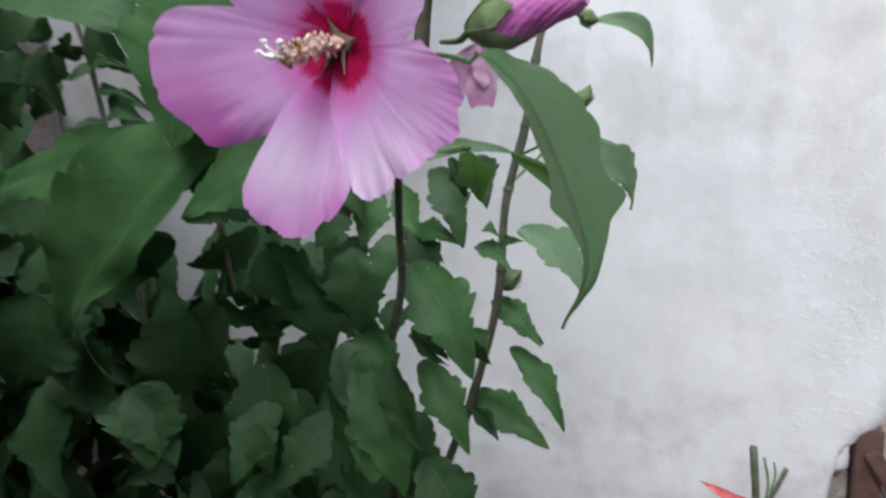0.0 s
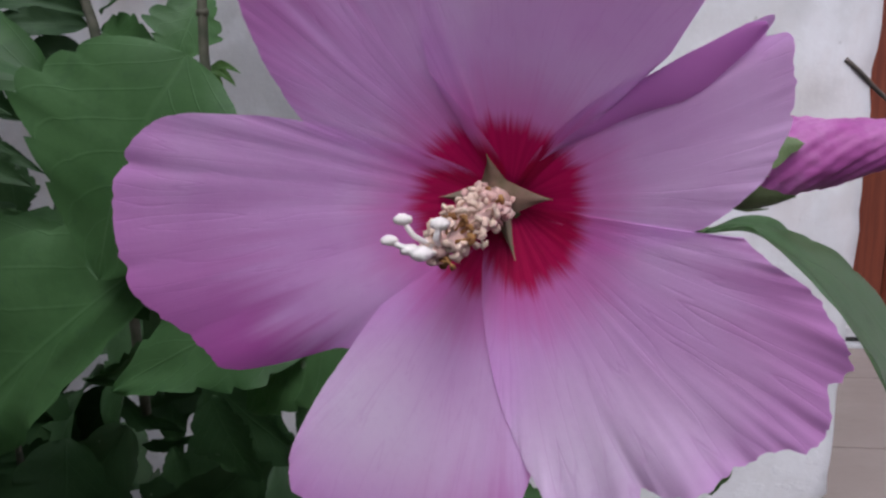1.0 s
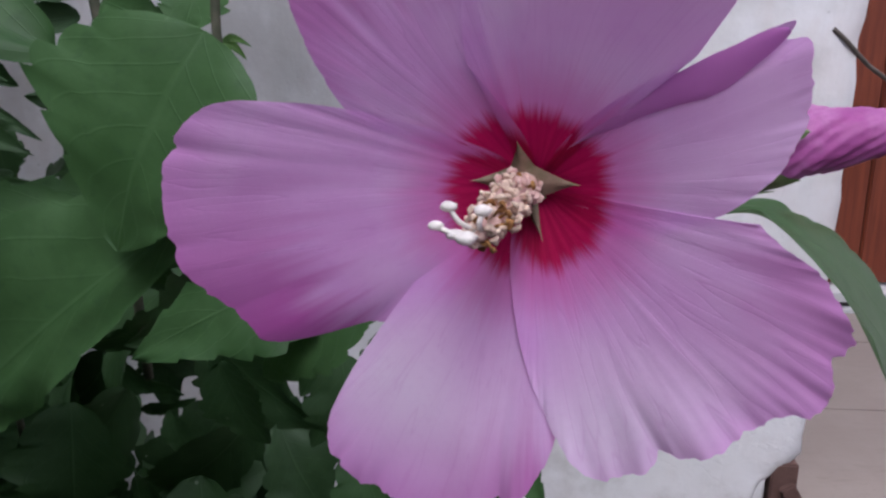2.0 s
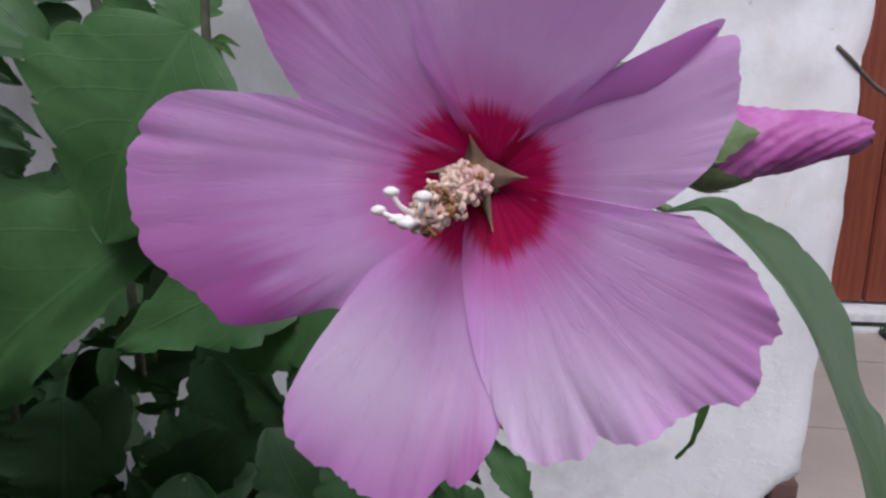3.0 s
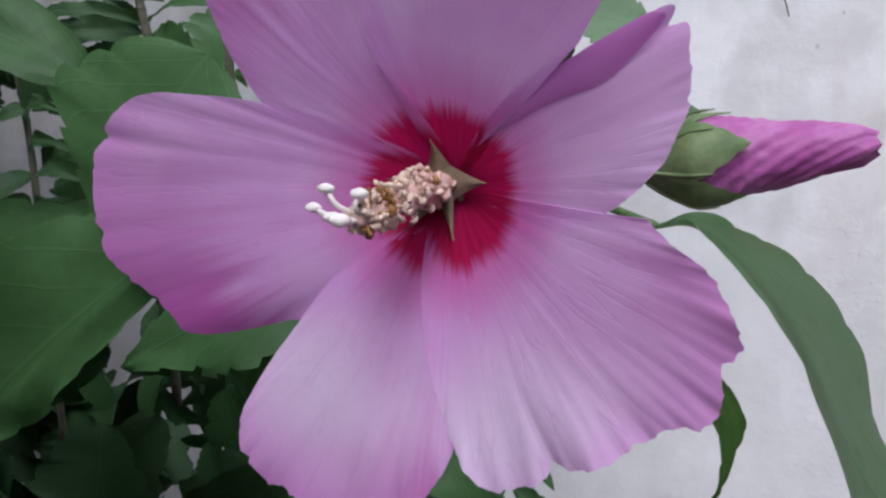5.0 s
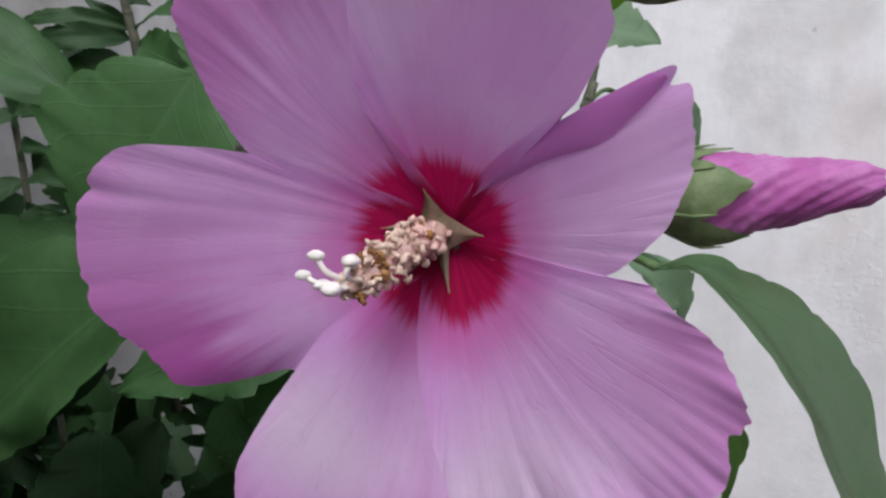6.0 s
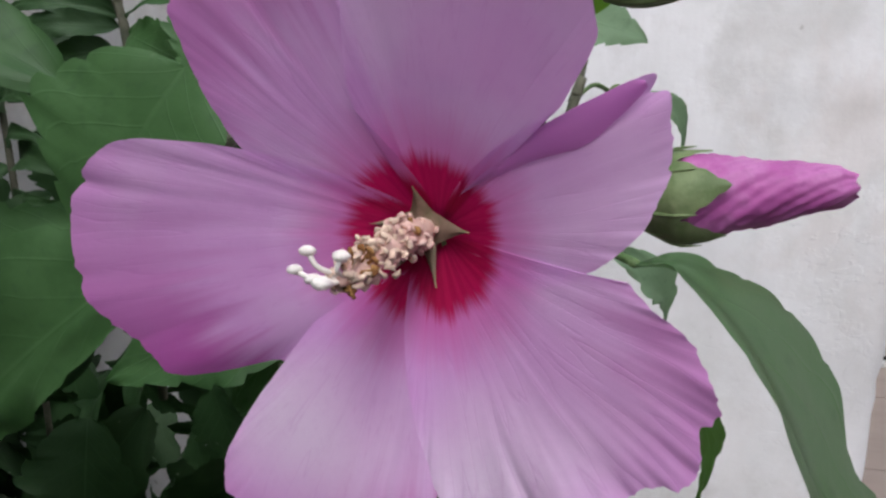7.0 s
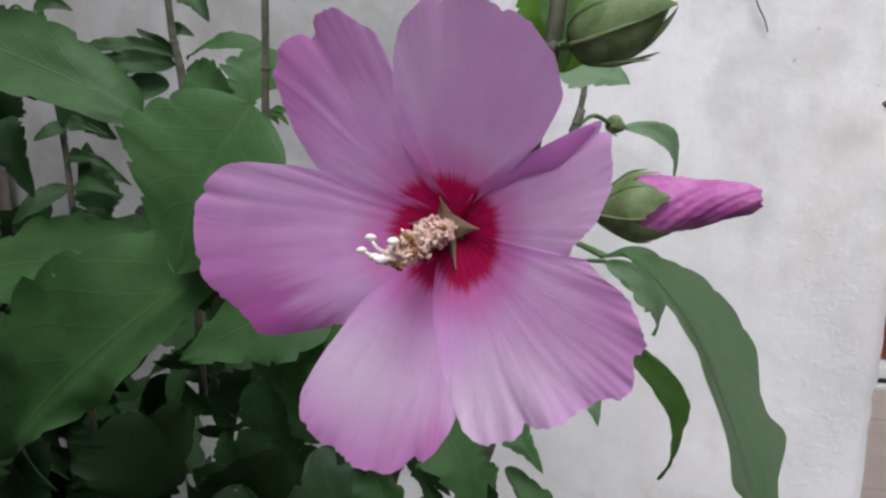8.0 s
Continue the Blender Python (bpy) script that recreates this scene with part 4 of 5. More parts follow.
leaf((-0.2884, 0.2200, 1.0097), (-0.2448, 0.2000, 1.0120), 0.0051, 0.0051, arch=0.20, sway=0.10, lobe=0.10, face=(0, -0.8, 0.3), fold=0.30)
leaf((-0.1288, 0.1000, 0.9686), (-0.2834, 0.1100, 0.9429), 0.0196, 0.0210, arch=0.08, sway=0.00, lobe=0.30, face=(0, -0.8, 0.7), fold=0.15, material=LIT_LEAF)
leaf((-0.2788, 0.2200, 0.9914), (-0.2393, 0.2100, 0.9830), 0.0051, 0.0059, arch=0.20, sway=0.10, lobe=0.10, face=(0, -0.8, 0.3), fold=0.30)
leaf((-0.2579, 0.2100, 0.9678), (-0.2897, 0.2000, 0.9535), 0.0067, 0.0067, arch=0.20, sway=0.10, lobe=0.10, face=(0, -0.8, 0.3), fold=0.30)
leaf((-0.2855, 0.2200, 0.9536), (-0.2243, 0.2000, 0.9605), 0.0044, 0.0044, arch=0.25, sway=0.05, lobe=0.10, face=(0, -0.8, 0.3), fold=0.30)
leaf((-0.1934, 0.1900, 1.0550), (-0.2063, 0.1800, 1.0654), 0.0038, 0.0038, arch=0.20, sway=0.05, lobe=0.10, face=(0, -0.8, 0.3), fold=0.30)
leaf((-0.2875, 0.2200, 1.0163), (-0.3031, 0.2100, 1.0084), 0.0054, 0.0054, arch=0.20, sway=0.05, lobe=0.10, face=(0, -0.8, 0.3), fold=0.30)
leaf((-0.0926, 0.0950, 1.0243), (-0.0850, 0.0950, 1.0187), 0.0015, 0.0015, arch=0.20, sway=0.10, lobe=0.10, face=(0, -0.8, 0.3), fold=0.30, material=FRESH)
leaf((-0.0931, 0.0950, 1.0235), (-0.0889, 0.0950, 1.0191), 0.0013, 0.0013, arch=0.20, sway=0.10, lobe=0.10, face=(0, -0.8, 0.3), fold=0.30, material=FRESH)
leaf((-0.0927, 0.0960, 1.0239), (-0.0831, 0.0950, 1.0222), 0.0013, 0.0013, arch=0.20, sway=0.10, lobe=0.10, face=(0, -0.8, 0.3), fold=0.30, material=FRESH)
leaf((-0.4043, 0.3000, 1.0732), (-0.4451, 0.2900, 1.0422), 0.0222, 0.0222, arch=0.15, sway=0.05, lobe=0.50, face=(0.1, -1, 0.3), fold=0.20)
leaf((-0.4881, 0.3400, 1.0463), (-0.4667, 0.3300, 0.9952), 0.0243, 0.0243, arch=0.15, sway=0.05, lobe=0.50, face=(0.1, -1, 0.3), fold=0.20)
leaf((-0.4609, 0.3600, 1.0536), (-0.4754, 0.3500, 1.0794), 0.0172, 0.0172, arch=0.15, sway=0.05, lobe=0.50, face=(0.1, -1, 0.3), fold=0.20)
leaf((-0.4372, 0.3000, 0.9857), (-0.4785, 0.2900, 0.9606), 0.0229, 0.0229, arch=0.15, sway=0.05, lobe=0.50, face=(0.1, -1, 0.3), fold=0.20)
leaf((-0.5396, 0.3800, 1.0934), (-0.5158, 0.3700, 1.0438), 0.0297, 0.0297, arch=0.15, sway=0.05, lobe=0.50, face=(0.1, -1, 0.3), fold=0.20)
leaf((-0.4595, 0.3600, 1.0130), (-0.4922, 0.3500, 0.9825), 0.0172, 0.0172, arch=0.15, sway=0.05, lobe=0.50, face=(0.1, -1, 0.3), fold=0.20)
leaf((-0.5196, 0.3600, 0.9969), (-0.5430, 0.3500, 1.0206), 0.0260, 0.0260, arch=0.15, sway=0.05, lobe=0.50, face=(0.1, -1, 0.3), fold=0.20)
leaf((-0.4993, 0.3200, 0.9629), (-0.4488, 0.3100, 0.9412), 0.0214, 0.0214, arch=0.15, sway=0.05, lobe=0.50, face=(0.1, -1, 0.3), fold=0.20)
leaf((-0.5852, 0.4000, 1.0502), (-0.5587, 0.3900, 1.0033), 0.0278, 0.0278, arch=0.15, sway=0.05, lobe=0.50, face=(0.1, -1, 0.3), fold=0.20)
# leaves hanging free on the other side of the flower
draped_leaf([(0.0252, 0.0117, 0.9934), (0.0328, 0.0033, 0.9938), (0.0449, -0.0022, 0.9791), (0.0567, -0.0102, 0.9466), (0.0513, -0.0214, 0.9314)],
            (0.5, 0.9, 3.0, 4.6, 6.1, 7.2, 3.4, 2.4, 1.2, 0.0), (0.5, 3.2, 9.6, 17.5, 22.0, 15.0, 5.6, 2.6, 1.0, 0.0), -0.88, 0.06, (0.655, 4.0), (0.665, 8.0), GLOSSY)
leaf((0.0250, 0.0560, 0.9629), (0.0450, 0.0820, 0.9055), 0.0044, 0.0040, arch=0.10, sway=0.17, lobe=0.20, face=(0.2, -1, 0.5), fold=0.25, teeth=0.5, material=FRESH)
leaf((-0.0135, 0.0620, 0.9595), (0.0253, 0.0660, 0.9612), 0.0049, 0.0028, arch=0.12, sway=0.05, lobe=0.10, face=(0.1, -0.7, 0.9), fold=0.30, material=SAGE)
leaf((0.0034, 0.0750, 0.9622), (0.0071, 0.0800, 0.9422), 0.0074, 0.0089, arch=0.10, sway=0.05, lobe=0.75, face=(0.1, -1, 0.3), fold=0.25, material=FRESH)
leaf((-0.0052, 0.0850, 0.9592), (-0.0021, 0.0900, 0.9421), 0.0039, 0.0054, arch=0.10, sway=0.05, lobe=0.60, face=(0.1, -1, 0.3), fold=0.25)
leaf((-0.0384, 0.2950, 0.8132), (-0.0129, 0.2950, 0.7938), 0.0061, 0.0076, arch=0.10, sway=0.05, lobe=0.50, face=(0.1, -1, 0.3), fold=0.25, material=LIT_LEAF)
leaf((-0.0364, 0.1800, 0.8034), (-0.0240, 0.1800, 0.7840), 0.0042, 0.0054, arch=0.10, sway=0.05, lobe=0.50, face=(0.1, -1, 0.3), fold=0.25)
leaf((-0.0554, 0.1500, 0.8617), (-0.0366, 0.1500, 0.8414), 0.0063, 0.0063, arch=0.10, sway=0.05, lobe=0.30, face=(0.1, -1, -0.9), fold=0.25)
leaf((-0.0296, 0.1700, 0.8498), (-0.0191, 0.1700, 0.8339), 0.0072, 0.0072, arch=0.10, sway=0.05, lobe=0.60, face=(0.1, -1, -0.9), fold=0.25)
leaf((-0.0567, 0.1200, 0.8578), (-0.0409, 0.1100, 0.8153), 0.0117, 0.0117, arch=0.10, sway=0.05, lobe=0.30, face=(0.1, -1, -0.9), fold=0.25)
leaf((-0.0688, 0.1600, 0.7752), (-0.0632, 0.1600, 0.7477), 0.0093, 0.0124, arch=0.10, sway=0.05, lobe=0.40, face=(0.1, -1, -0.2), fold=0.25)
leaf((-0.0764, 0.1400, 0.8719), (-0.0597, 0.1300, 0.8279), 0.0155, 0.0129, arch=0.10, sway=0.05, lobe=0.60, face=(0.1, -1, 0.1), fold=0.25, material=LIT_LEAF)
leaf((-0.1357, 0.1230, 0.9712), (-0.2438, 0.1200, 0.9133), 0.0329, 0.0298, arch=0.10, sway=0.02, lobe=0.35, face=(-0.1, -1, 0.6), fold=0.15, material=LIT_LEAF)
leaf((-0.2485, 0.1500, 0.9483), (-0.3321, 0.1400, 0.9275), 0.0197, 0.0197, arch=0.10, sway=0.05, lobe=0.50, face=(0.1, -1, 0.4), fold=0.20)
leaf((-0.1850, 0.1400, 0.9156), (-0.2799, 0.1300, 0.8873), 0.0198, 0.0198, arch=0.10, sway=0.05, lobe=0.40, face=(0.1, -1, 0.2), fold=0.20)
leaf((-0.1353, 0.1500, 0.9073), (-0.0847, 0.1400, 0.8724), 0.0216, 0.0216, arch=0.10, sway=0.05, lobe=0.60, face=(0.1, -1, -0.3), fold=0.20)
leaf((-0.0746, 0.1300, 0.9117), (-0.0745, 0.1300, 0.8671), 0.0171, 0.0171, arch=0.10, sway=0.05, lobe=0.50, face=(0.1, -1, 0.4), fold=0.20)
leaf((-0.2198, 0.1700, 0.8647), (-0.2220, 0.1600, 0.8018), 0.0308, 0.0308, arch=0.10, sway=0.05, lobe=0.50, face=(0.1, -1, -0.9), fold=0.20)
leaf((-0.1543, 0.1600, 0.8354), (-0.1562, 0.1500, 0.7697), 0.0251, 0.0251, arch=0.10, sway=0.05, lobe=0.40, face=(0.1, -1, -0.9), fold=0.20)
leaf((-0.3080, 0.1500, 0.8804), (-0.3489, 0.1500, 0.8120), 0.0347, 0.0347, arch=0.10, sway=0.05, lobe=0.50, face=(0.1, -1, -0.9), fold=0.20)
leaf((-0.0766, 0.1300, 0.8516), (-0.0578, 0.1200, 0.7809), 0.0182, 0.0197, arch=0.10, sway=0.05, lobe=0.40, face=(0.1, -1, 0.3), fold=0.20, material=LIT_LEAF)
leaf((-0.1404, 0.1200, 0.8173), (-0.1353, 0.1200, 0.7867), 0.0099, 0.0099, arch=0.10, sway=0.05, lobe=0.40, face=(0.1, -1, 0.3), fold=0.20)
leaf((0.0247, 0.2116, 0.9502), (0.0530, 0.2528, 0.9000), 0.0120, 0.0105, arch=0.12, sway=0.12, lobe=0.60, face=(0.2, -1, 0.5), fold=0.15, material=SAGE)
leaf((0.0056, 0.1300, 1.0409), (0.0318, 0.1220, 1.0325), 0.0106, 0.0110, arch=0.12, sway=0.00, lobe=0.40, face=(0.1, -1, 0.4), fold=0.20, material=SAGE)
leaf((0.0330, 0.3030, 1.0138), (0.0650, 0.3300, 0.9802), 0.0059, 0.0074, arch=0.15, sway=0.20, lobe=0.10, face=(0.1, -1, 0.4), fold=0.20, material=SAGE)
leaf((0.0136, 0.0580, 1.0335), (0.0049, 0.0560, 1.0674), 0.0190, 0.0100, arch=0.08, sway=0.03, lobe=0.40, face=(0.1, -1, 0.3), fold=0.15, material=LIME)
leaf((0.0101, 0.0500, 1.0564), (0.0142, 0.0500, 1.0328), 0.0046, 0.0061, arch=0.10, sway=0.00, lobe=0.40, face=(0.1, -1, 0.6), fold=0.20, material=FRESH)
# lower leaves in front of the wall
leaf((-0.0471, 0.1900, 0.9408), (-0.0290, 0.1700, 0.8996), 0.0124, 0.0124, arch=0.13, sway=0.06, lobe=0.55, face=(0.1, -1, 0.6), fold=0.20)
leaf((-0.0052, 0.1200, 0.9547), (0.0040, 0.1000, 0.9356), 0.0095, 0.0085, arch=0.13, sway=0.06, lobe=0.55, face=(0.1, -1, 0.6), fold=0.20)
leaf((-0.0676, 0.2000, 0.9025), (-0.0321, 0.1800, 0.8991), 0.0081, 0.0081, arch=0.13, sway=0.06, lobe=0.55, face=(0.1, -1, 0.6), fold=0.20, material=LIT_LEAF)
leaf((-0.0639, 0.1800, 0.8899), (-0.0273, 0.1600, 0.8293), 0.0200, 0.0214, arch=0.13, sway=0.06, lobe=0.55, face=(0.1, -1, 0.6), fold=0.20, material=LIT_LEAF)
leaf((-0.0307, 0.2200, 0.8979), (-0.0163, 0.2000, 0.8984), 0.0042, 0.0042, arch=0.13, sway=0.06, lobe=0.55, face=(0.1, -1, 0.6), fold=0.20, material=LIT_LEAF)
leaf((-0.0217, 0.2200, 0.8852), (-0.0023, 0.2000, 0.8956), 0.0042, 0.0048, arch=0.13, sway=0.06, lobe=0.55, face=(0.1, -1, 0.6), fold=0.20, material=LIT_LEAF)
leaf((-0.0590, 0.1700, 0.8353), (-0.0299, 0.1500, 0.7898), 0.0147, 0.0132, arch=0.13, sway=0.06, lobe=0.55, face=(0.1, -1, 0.6), fold=0.20, material=LIT_LEAF)
leaf((-0.0611, 0.2600, 0.7704), (-0.0028, 0.2400, 0.7419), 0.0169, 0.0150, arch=0.13, sway=0.06, lobe=0.55, face=(0.1, -1, 0.6), fold=0.20, material=LIT_LEAF)
leaf((-0.0313, 0.2700, 0.8020), (0.0056, 0.2500, 0.7495), 0.0089, 0.0134, arch=0.13, sway=0.06, lobe=0.55, face=(0.1, -1, 0.6), fold=0.20, material=LIT_LEAF)
leaf((-0.0412, 0.2700, 0.8370), (-0.0064, 0.2500, 0.8112), 0.0107, 0.0107, arch=0.13, sway=0.06, lobe=0.55, face=(0.1, -1, 0.6), fold=0.20, material=LIT_LEAF)
leaf((-0.0760, 0.2400, 0.8858), (-0.0574, 0.2200, 0.8774), 0.0046, 0.0046, arch=0.13, sway=0.06, lobe=0.55, face=(0.1, -1, 0.6), fold=0.20)
leaf((-0.0757, 0.2000, 0.8393), (-0.0467, 0.1800, 0.8312), 0.0080, 0.0080, arch=0.13, sway=0.06, lobe=0.55, face=(0.1, -1, 0.6), fold=0.20)
leaf((-0.0368, 0.2000, 0.8426), (-0.0241, 0.1800, 0.8292), 0.0076, 0.0076, arch=0.13, sway=0.06, lobe=0.55, face=(0.1, -1, 0.6), fold=0.20, material=LIT_LEAF)
leaf((-0.0442, 0.2200, 0.7790), (-0.0270, 0.2000, 0.7695), 0.0061, 0.0061, arch=0.13, sway=0.06, lobe=0.55, face=(0.1, -1, 0.6), fold=0.20)
leaf((-0.0358, 0.2200, 0.8882), (-0.0109, 0.2000, 0.8787), 0.0067, 0.0067, arch=0.13, sway=0.06, lobe=0.55, face=(0.1, -1, 0.6), fold=0.20, material=LIT_LEAF)
leaf((-0.0682, 0.1400, 0.8370), (-0.0838, 0.1200, 0.7770), 0.0170, 0.0170, arch=0.13, sway=0.06, lobe=0.55, face=(0.1, -1, 0.2), fold=0.20, material=LIT_LEAF)
leaf((-0.0832, 0.2000, 0.7455), (-0.0650, 0.1800, 0.7226), 0.0106, 0.0141, arch=0.13, sway=0.06, lobe=0.55, face=(0.1, -1, 0.6), fold=0.20)
leaf((-0.1002, 0.1300, 0.8222), (-0.1261, 0.1100, 0.7847), 0.0145, 0.0145, arch=0.13, sway=0.06, lobe=0.55, face=(0.1, -1, 0.2), fold=0.20)
leaf((-0.0702, 0.2000, 0.9086), (-0.0493, 0.1800, 0.8629), 0.0118, 0.0118, arch=0.13, sway=0.06, lobe=0.55, face=(0.1, -1, 0.6), fold=0.20)
leaf((-0.1718, 0.2000, 0.9082), (-0.2141, 0.1800, 0.8905), 0.0170, 0.0170, arch=0.13, sway=0.06, lobe=0.55, face=(0.1, -1, -0.7), fold=0.20)
leaf((-0.2096, 0.2000, 0.8571), (-0.2790, 0.1800, 0.8043), 0.0342, 0.0304, arch=0.13, sway=0.06, lobe=0.55, face=(0.1, -1, -0.7), fold=0.20)
leaf((-0.1997, 0.1200, 0.8394), (-0.1971, 0.1000, 0.7958), 0.0317, 0.0253, arch=0.13, sway=0.06, lobe=0.55, face=(0.1, -1, -0.7), fold=0.20)
leaf((-0.1640, 0.1360, 0.9782), (-0.1336, 0.1300, 0.9359), 0.0270, 0.0245, arch=0.13, sway=0.06, lobe=0.55, face=(0.1, -1, -0.7), fold=0.20)
leaf((-0.2197, 0.1400, 0.9516), (-0.1825, 0.1200, 0.9002), 0.0333, 0.0303, arch=0.13, sway=0.06, lobe=0.55, face=(0.1, -1, -0.7), fold=0.20)
leaf((-0.0979, 0.0900, 0.9611), (-0.1204, 0.0700, 0.9403), 0.0156, 0.0156, arch=0.13, sway=0.06, lobe=0.55, face=(0.1, -1, -0.7), fold=0.20)
leaf((-0.2406, 0.2200, 0.7655), (-0.2855, 0.2000, 0.7442), 0.0254, 0.0254, arch=0.13, sway=0.06, lobe=0.55, face=(0.1, -1, -0.7), fold=0.20)
leaf((-0.1568, 0.2000, 0.7976), (-0.1880, 0.1800, 0.7414), 0.0221, 0.0221, arch=0.13, sway=0.06, lobe=0.55, face=(0.1, -1, -0.7), fold=0.20)
leaf((-0.3263, 0.2000, 0.8462), (-0.2870, 0.1800, 0.8038), 0.0331, 0.0331, arch=0.13, sway=0.06, lobe=0.55, face=(0.1, -1, -0.7), fold=0.20)
leaf((-0.0965, 0.2000, 0.7561), (-0.1071, 0.1800, 0.7179), 0.0215, 0.0215, arch=0.13, sway=0.06, lobe=0.55, face=(0.1, -1, 0.2), fold=0.20)
leaf((-0.0566, 0.2000, 0.7223), (-0.0279, 0.1800, 0.7326), 0.0070, 0.0070, arch=0.13, sway=0.06, lobe=0.55, face=(0.1, -1, 0.6), fold=0.20)
leaf((-0.0979, 0.1600, 0.9725), (-0.0709, 0.1400, 0.9224), 0.0158, 0.0158, arch=0.13, sway=0.06, lobe=0.55, face=(0.1, -1, 0.2), fold=0.20)
leaf((-0.0135, 0.2400, 0.8931), (0.0244, 0.2400, 0.8490), 0.0114, 0.0180, arch=0.13, sway=0.12, lobe=0.65, face=(0.1, -1, 0.5), fold=0.20, material=SAGE)
leaf((-0.2989, 0.3100, 0.8242), (-0.2371, 0.3000, 0.8004), 0.0170, 0.0170, arch=0.08, sway=0.05, lobe=0.45, face=(0.1, -1, -0.5), fold=0.15)
leaf((-0.2907, 0.3300, 0.7708), (-0.2397, 0.3200, 0.7874), 0.0100, 0.0100, arch=0.08, sway=0.05, lobe=0.45, face=(0.1, -1, -0.5), fold=0.15)
leaf((-0.2497, 0.3000, 0.7887), (-0.2345, 0.2900, 0.7568), 0.0140, 0.0140, arch=0.08, sway=0.05, lobe=0.45, face=(0.1, -1, -0.5), fold=0.15)
leaf((-0.3493, 0.3400, 0.7925), (-0.2993, 0.3300, 0.7719), 0.0200, 0.0200, arch=0.08, sway=0.05, lobe=0.45, face=(0.1, -1, -0.5), fold=0.15)
leaf((-0.1132, 0.1120, 0.9158), (-0.0964, 0.1080, 0.8862), 0.0190, 0.0170, arch=0.08, sway=0.03, lobe=0.40, face=(0.1, -1, -0.8), fold=0.15)
leaf((-0.2276, 0.2200, 0.7960), (-0.1955, 0.2100, 0.7752), 0.0200, 0.0200, arch=0.08, sway=0.03, lobe=0.40, face=(0.1, -1, -0.6), fold=0.15)
leaf((-0.0837, 0.1500, 0.9350), (-0.0977, 0.1380, 0.9098), 0.0125, 0.0115, arch=0.10, sway=0.04, lobe=0.50, face=(0.1, -1, 0.1), fold=0.20)
leaf((-0.0695, 0.1600, 0.9354), (-0.0771, 0.1480, 0.9068), 0.0120, 0.0110, arch=0.10, sway=0.04, lobe=0.50, face=(0.1, -1, 0.1), fold=0.20, material=LIT_LEAF)
leaf((-0.0867, 0.1700, 0.9074), (-0.1024, 0.1580, 0.8786), 0.0130, 0.0120, arch=0.10, sway=0.04, lobe=0.50, face=(0.1, -1, 0.1), fold=0.20)
leaf((-0.0607, 0.1500, 0.9135), (-0.0654, 0.1380, 0.8870), 0.0105, 0.0097, arch=0.10, sway=0.04, lobe=0.50, face=(0.1, -1, 0.1), fold=0.20)
leaf((-0.0897, 0.1800, 0.8781), (-0.1028, 0.1680, 0.8477), 0.0135, 0.0124, arch=0.10, sway=0.04, lobe=0.50, face=(0.1, -1, 0.1), fold=0.20)
leaf((-0.0617, 0.1700, 0.9348), (-0.0485, 0.1580, 0.9097), 0.0100, 0.0092, arch=0.10, sway=0.04, lobe=0.50, face=(0.1, -1, 0.1), fold=0.20, material=LIT_LEAF)
leaf((-0.1205, 0.1800, 0.9022), (-0.1332, 0.1680, 0.8751), 0.0130, 0.0120, arch=0.10, sway=0.04, lobe=0.50, face=(0.1, -1, 0.1), fold=0.20)
leaf((-0.0667, 0.1600, 0.8749), (-0.0679, 0.1480, 0.8536), 0.0090, 0.0083, arch=0.10, sway=0.04, lobe=0.50, face=(0.1, -1, 0.1), fold=0.20, material=LIT_LEAF)
# stems
stem([(-0.0863, 0.0850, 1.0706), (-0.0876, 0.0850, 1.0421), (-0.0885, 0.0850, 1.0197), (-0.0835, 0.0850, 1.0043)], 0.0016)
stem([(-0.1877, 0.1800, 1.0937), (-0.1859, 0.1800, 1.0621), (-0.1821, 0.1800, 1.0349), (-0.1831, 0.1800, 0.9665), (-0.1908, 0.1900, 0.8687)], 0.0022)
stem([(-0.2952, 0.2200, 1.1037), (-0.2981, 0.2200, 1.0602), (-0.2917, 0.2200, 1.0147), (-0.2904, 0.2200, 0.9464), (-0.3107, 0.2400, 0.7959)], 0.0018)
stem([(-0.3247, 0.2200, 1.0769), (-0.3133, 0.2200, 1.0860), (-0.2968, 0.2200, 1.0697)], 0.0010)
stem([(0.0149, 0.0300, 1.0575), (0.0128, 0.0300, 1.0406), (0.0087, 0.0350, 1.0229), (0.0015, 0.0400, 0.9914)], 0.0024)
stem([(0.0128, 0.2700, 1.1000), (0.0105, 0.2650, 1.0376), (0.0053, 0.2600, 1.0138), (-0.0028, 0.2550, 0.9824)], 0.0020)
stem([(0.0096, 0.2600, 1.0243), (0.0023, 0.2550, 0.9990), (-0.0071, 0.2500, 0.9550), (-0.0229, 0.2500, 0.9073), (-0.0337, 0.2500, 0.8408), (-0.0590, 0.2500, 0.7655), (-0.0839, 0.2500, 0.7075), (-0.1135, 0.2600, 0.6042)], 0.0030)
stem([(-0.0285, 0.0900, 0.9570), (-0.0434, 0.1200, 0.9271), (-0.0541, 0.1400, 0.8886), (-0.0693, 0.1500, 0.8471), (-0.0798, 0.1600, 0.7865), (-0.0930, 0.1800, 0.6786)], 0.0022)
stem([(-0.0229, 0.0750, 0.9572), (-0.0088, 0.0650, 0.9619), (0.0089, 0.0600, 0.9652)], 0.0012)
stem([(-0.0189, 0.2500, 0.9200), (-0.0060, 0.3400, 0.9330), (0.0081, 0.4000, 0.9539)], 0.0013)
stem([(-0.0100, 0.2500, 0.9380), (0.0131, 0.2200, 0.9481), (0.0247, 0.2116, 0.9502)], 0.0010)
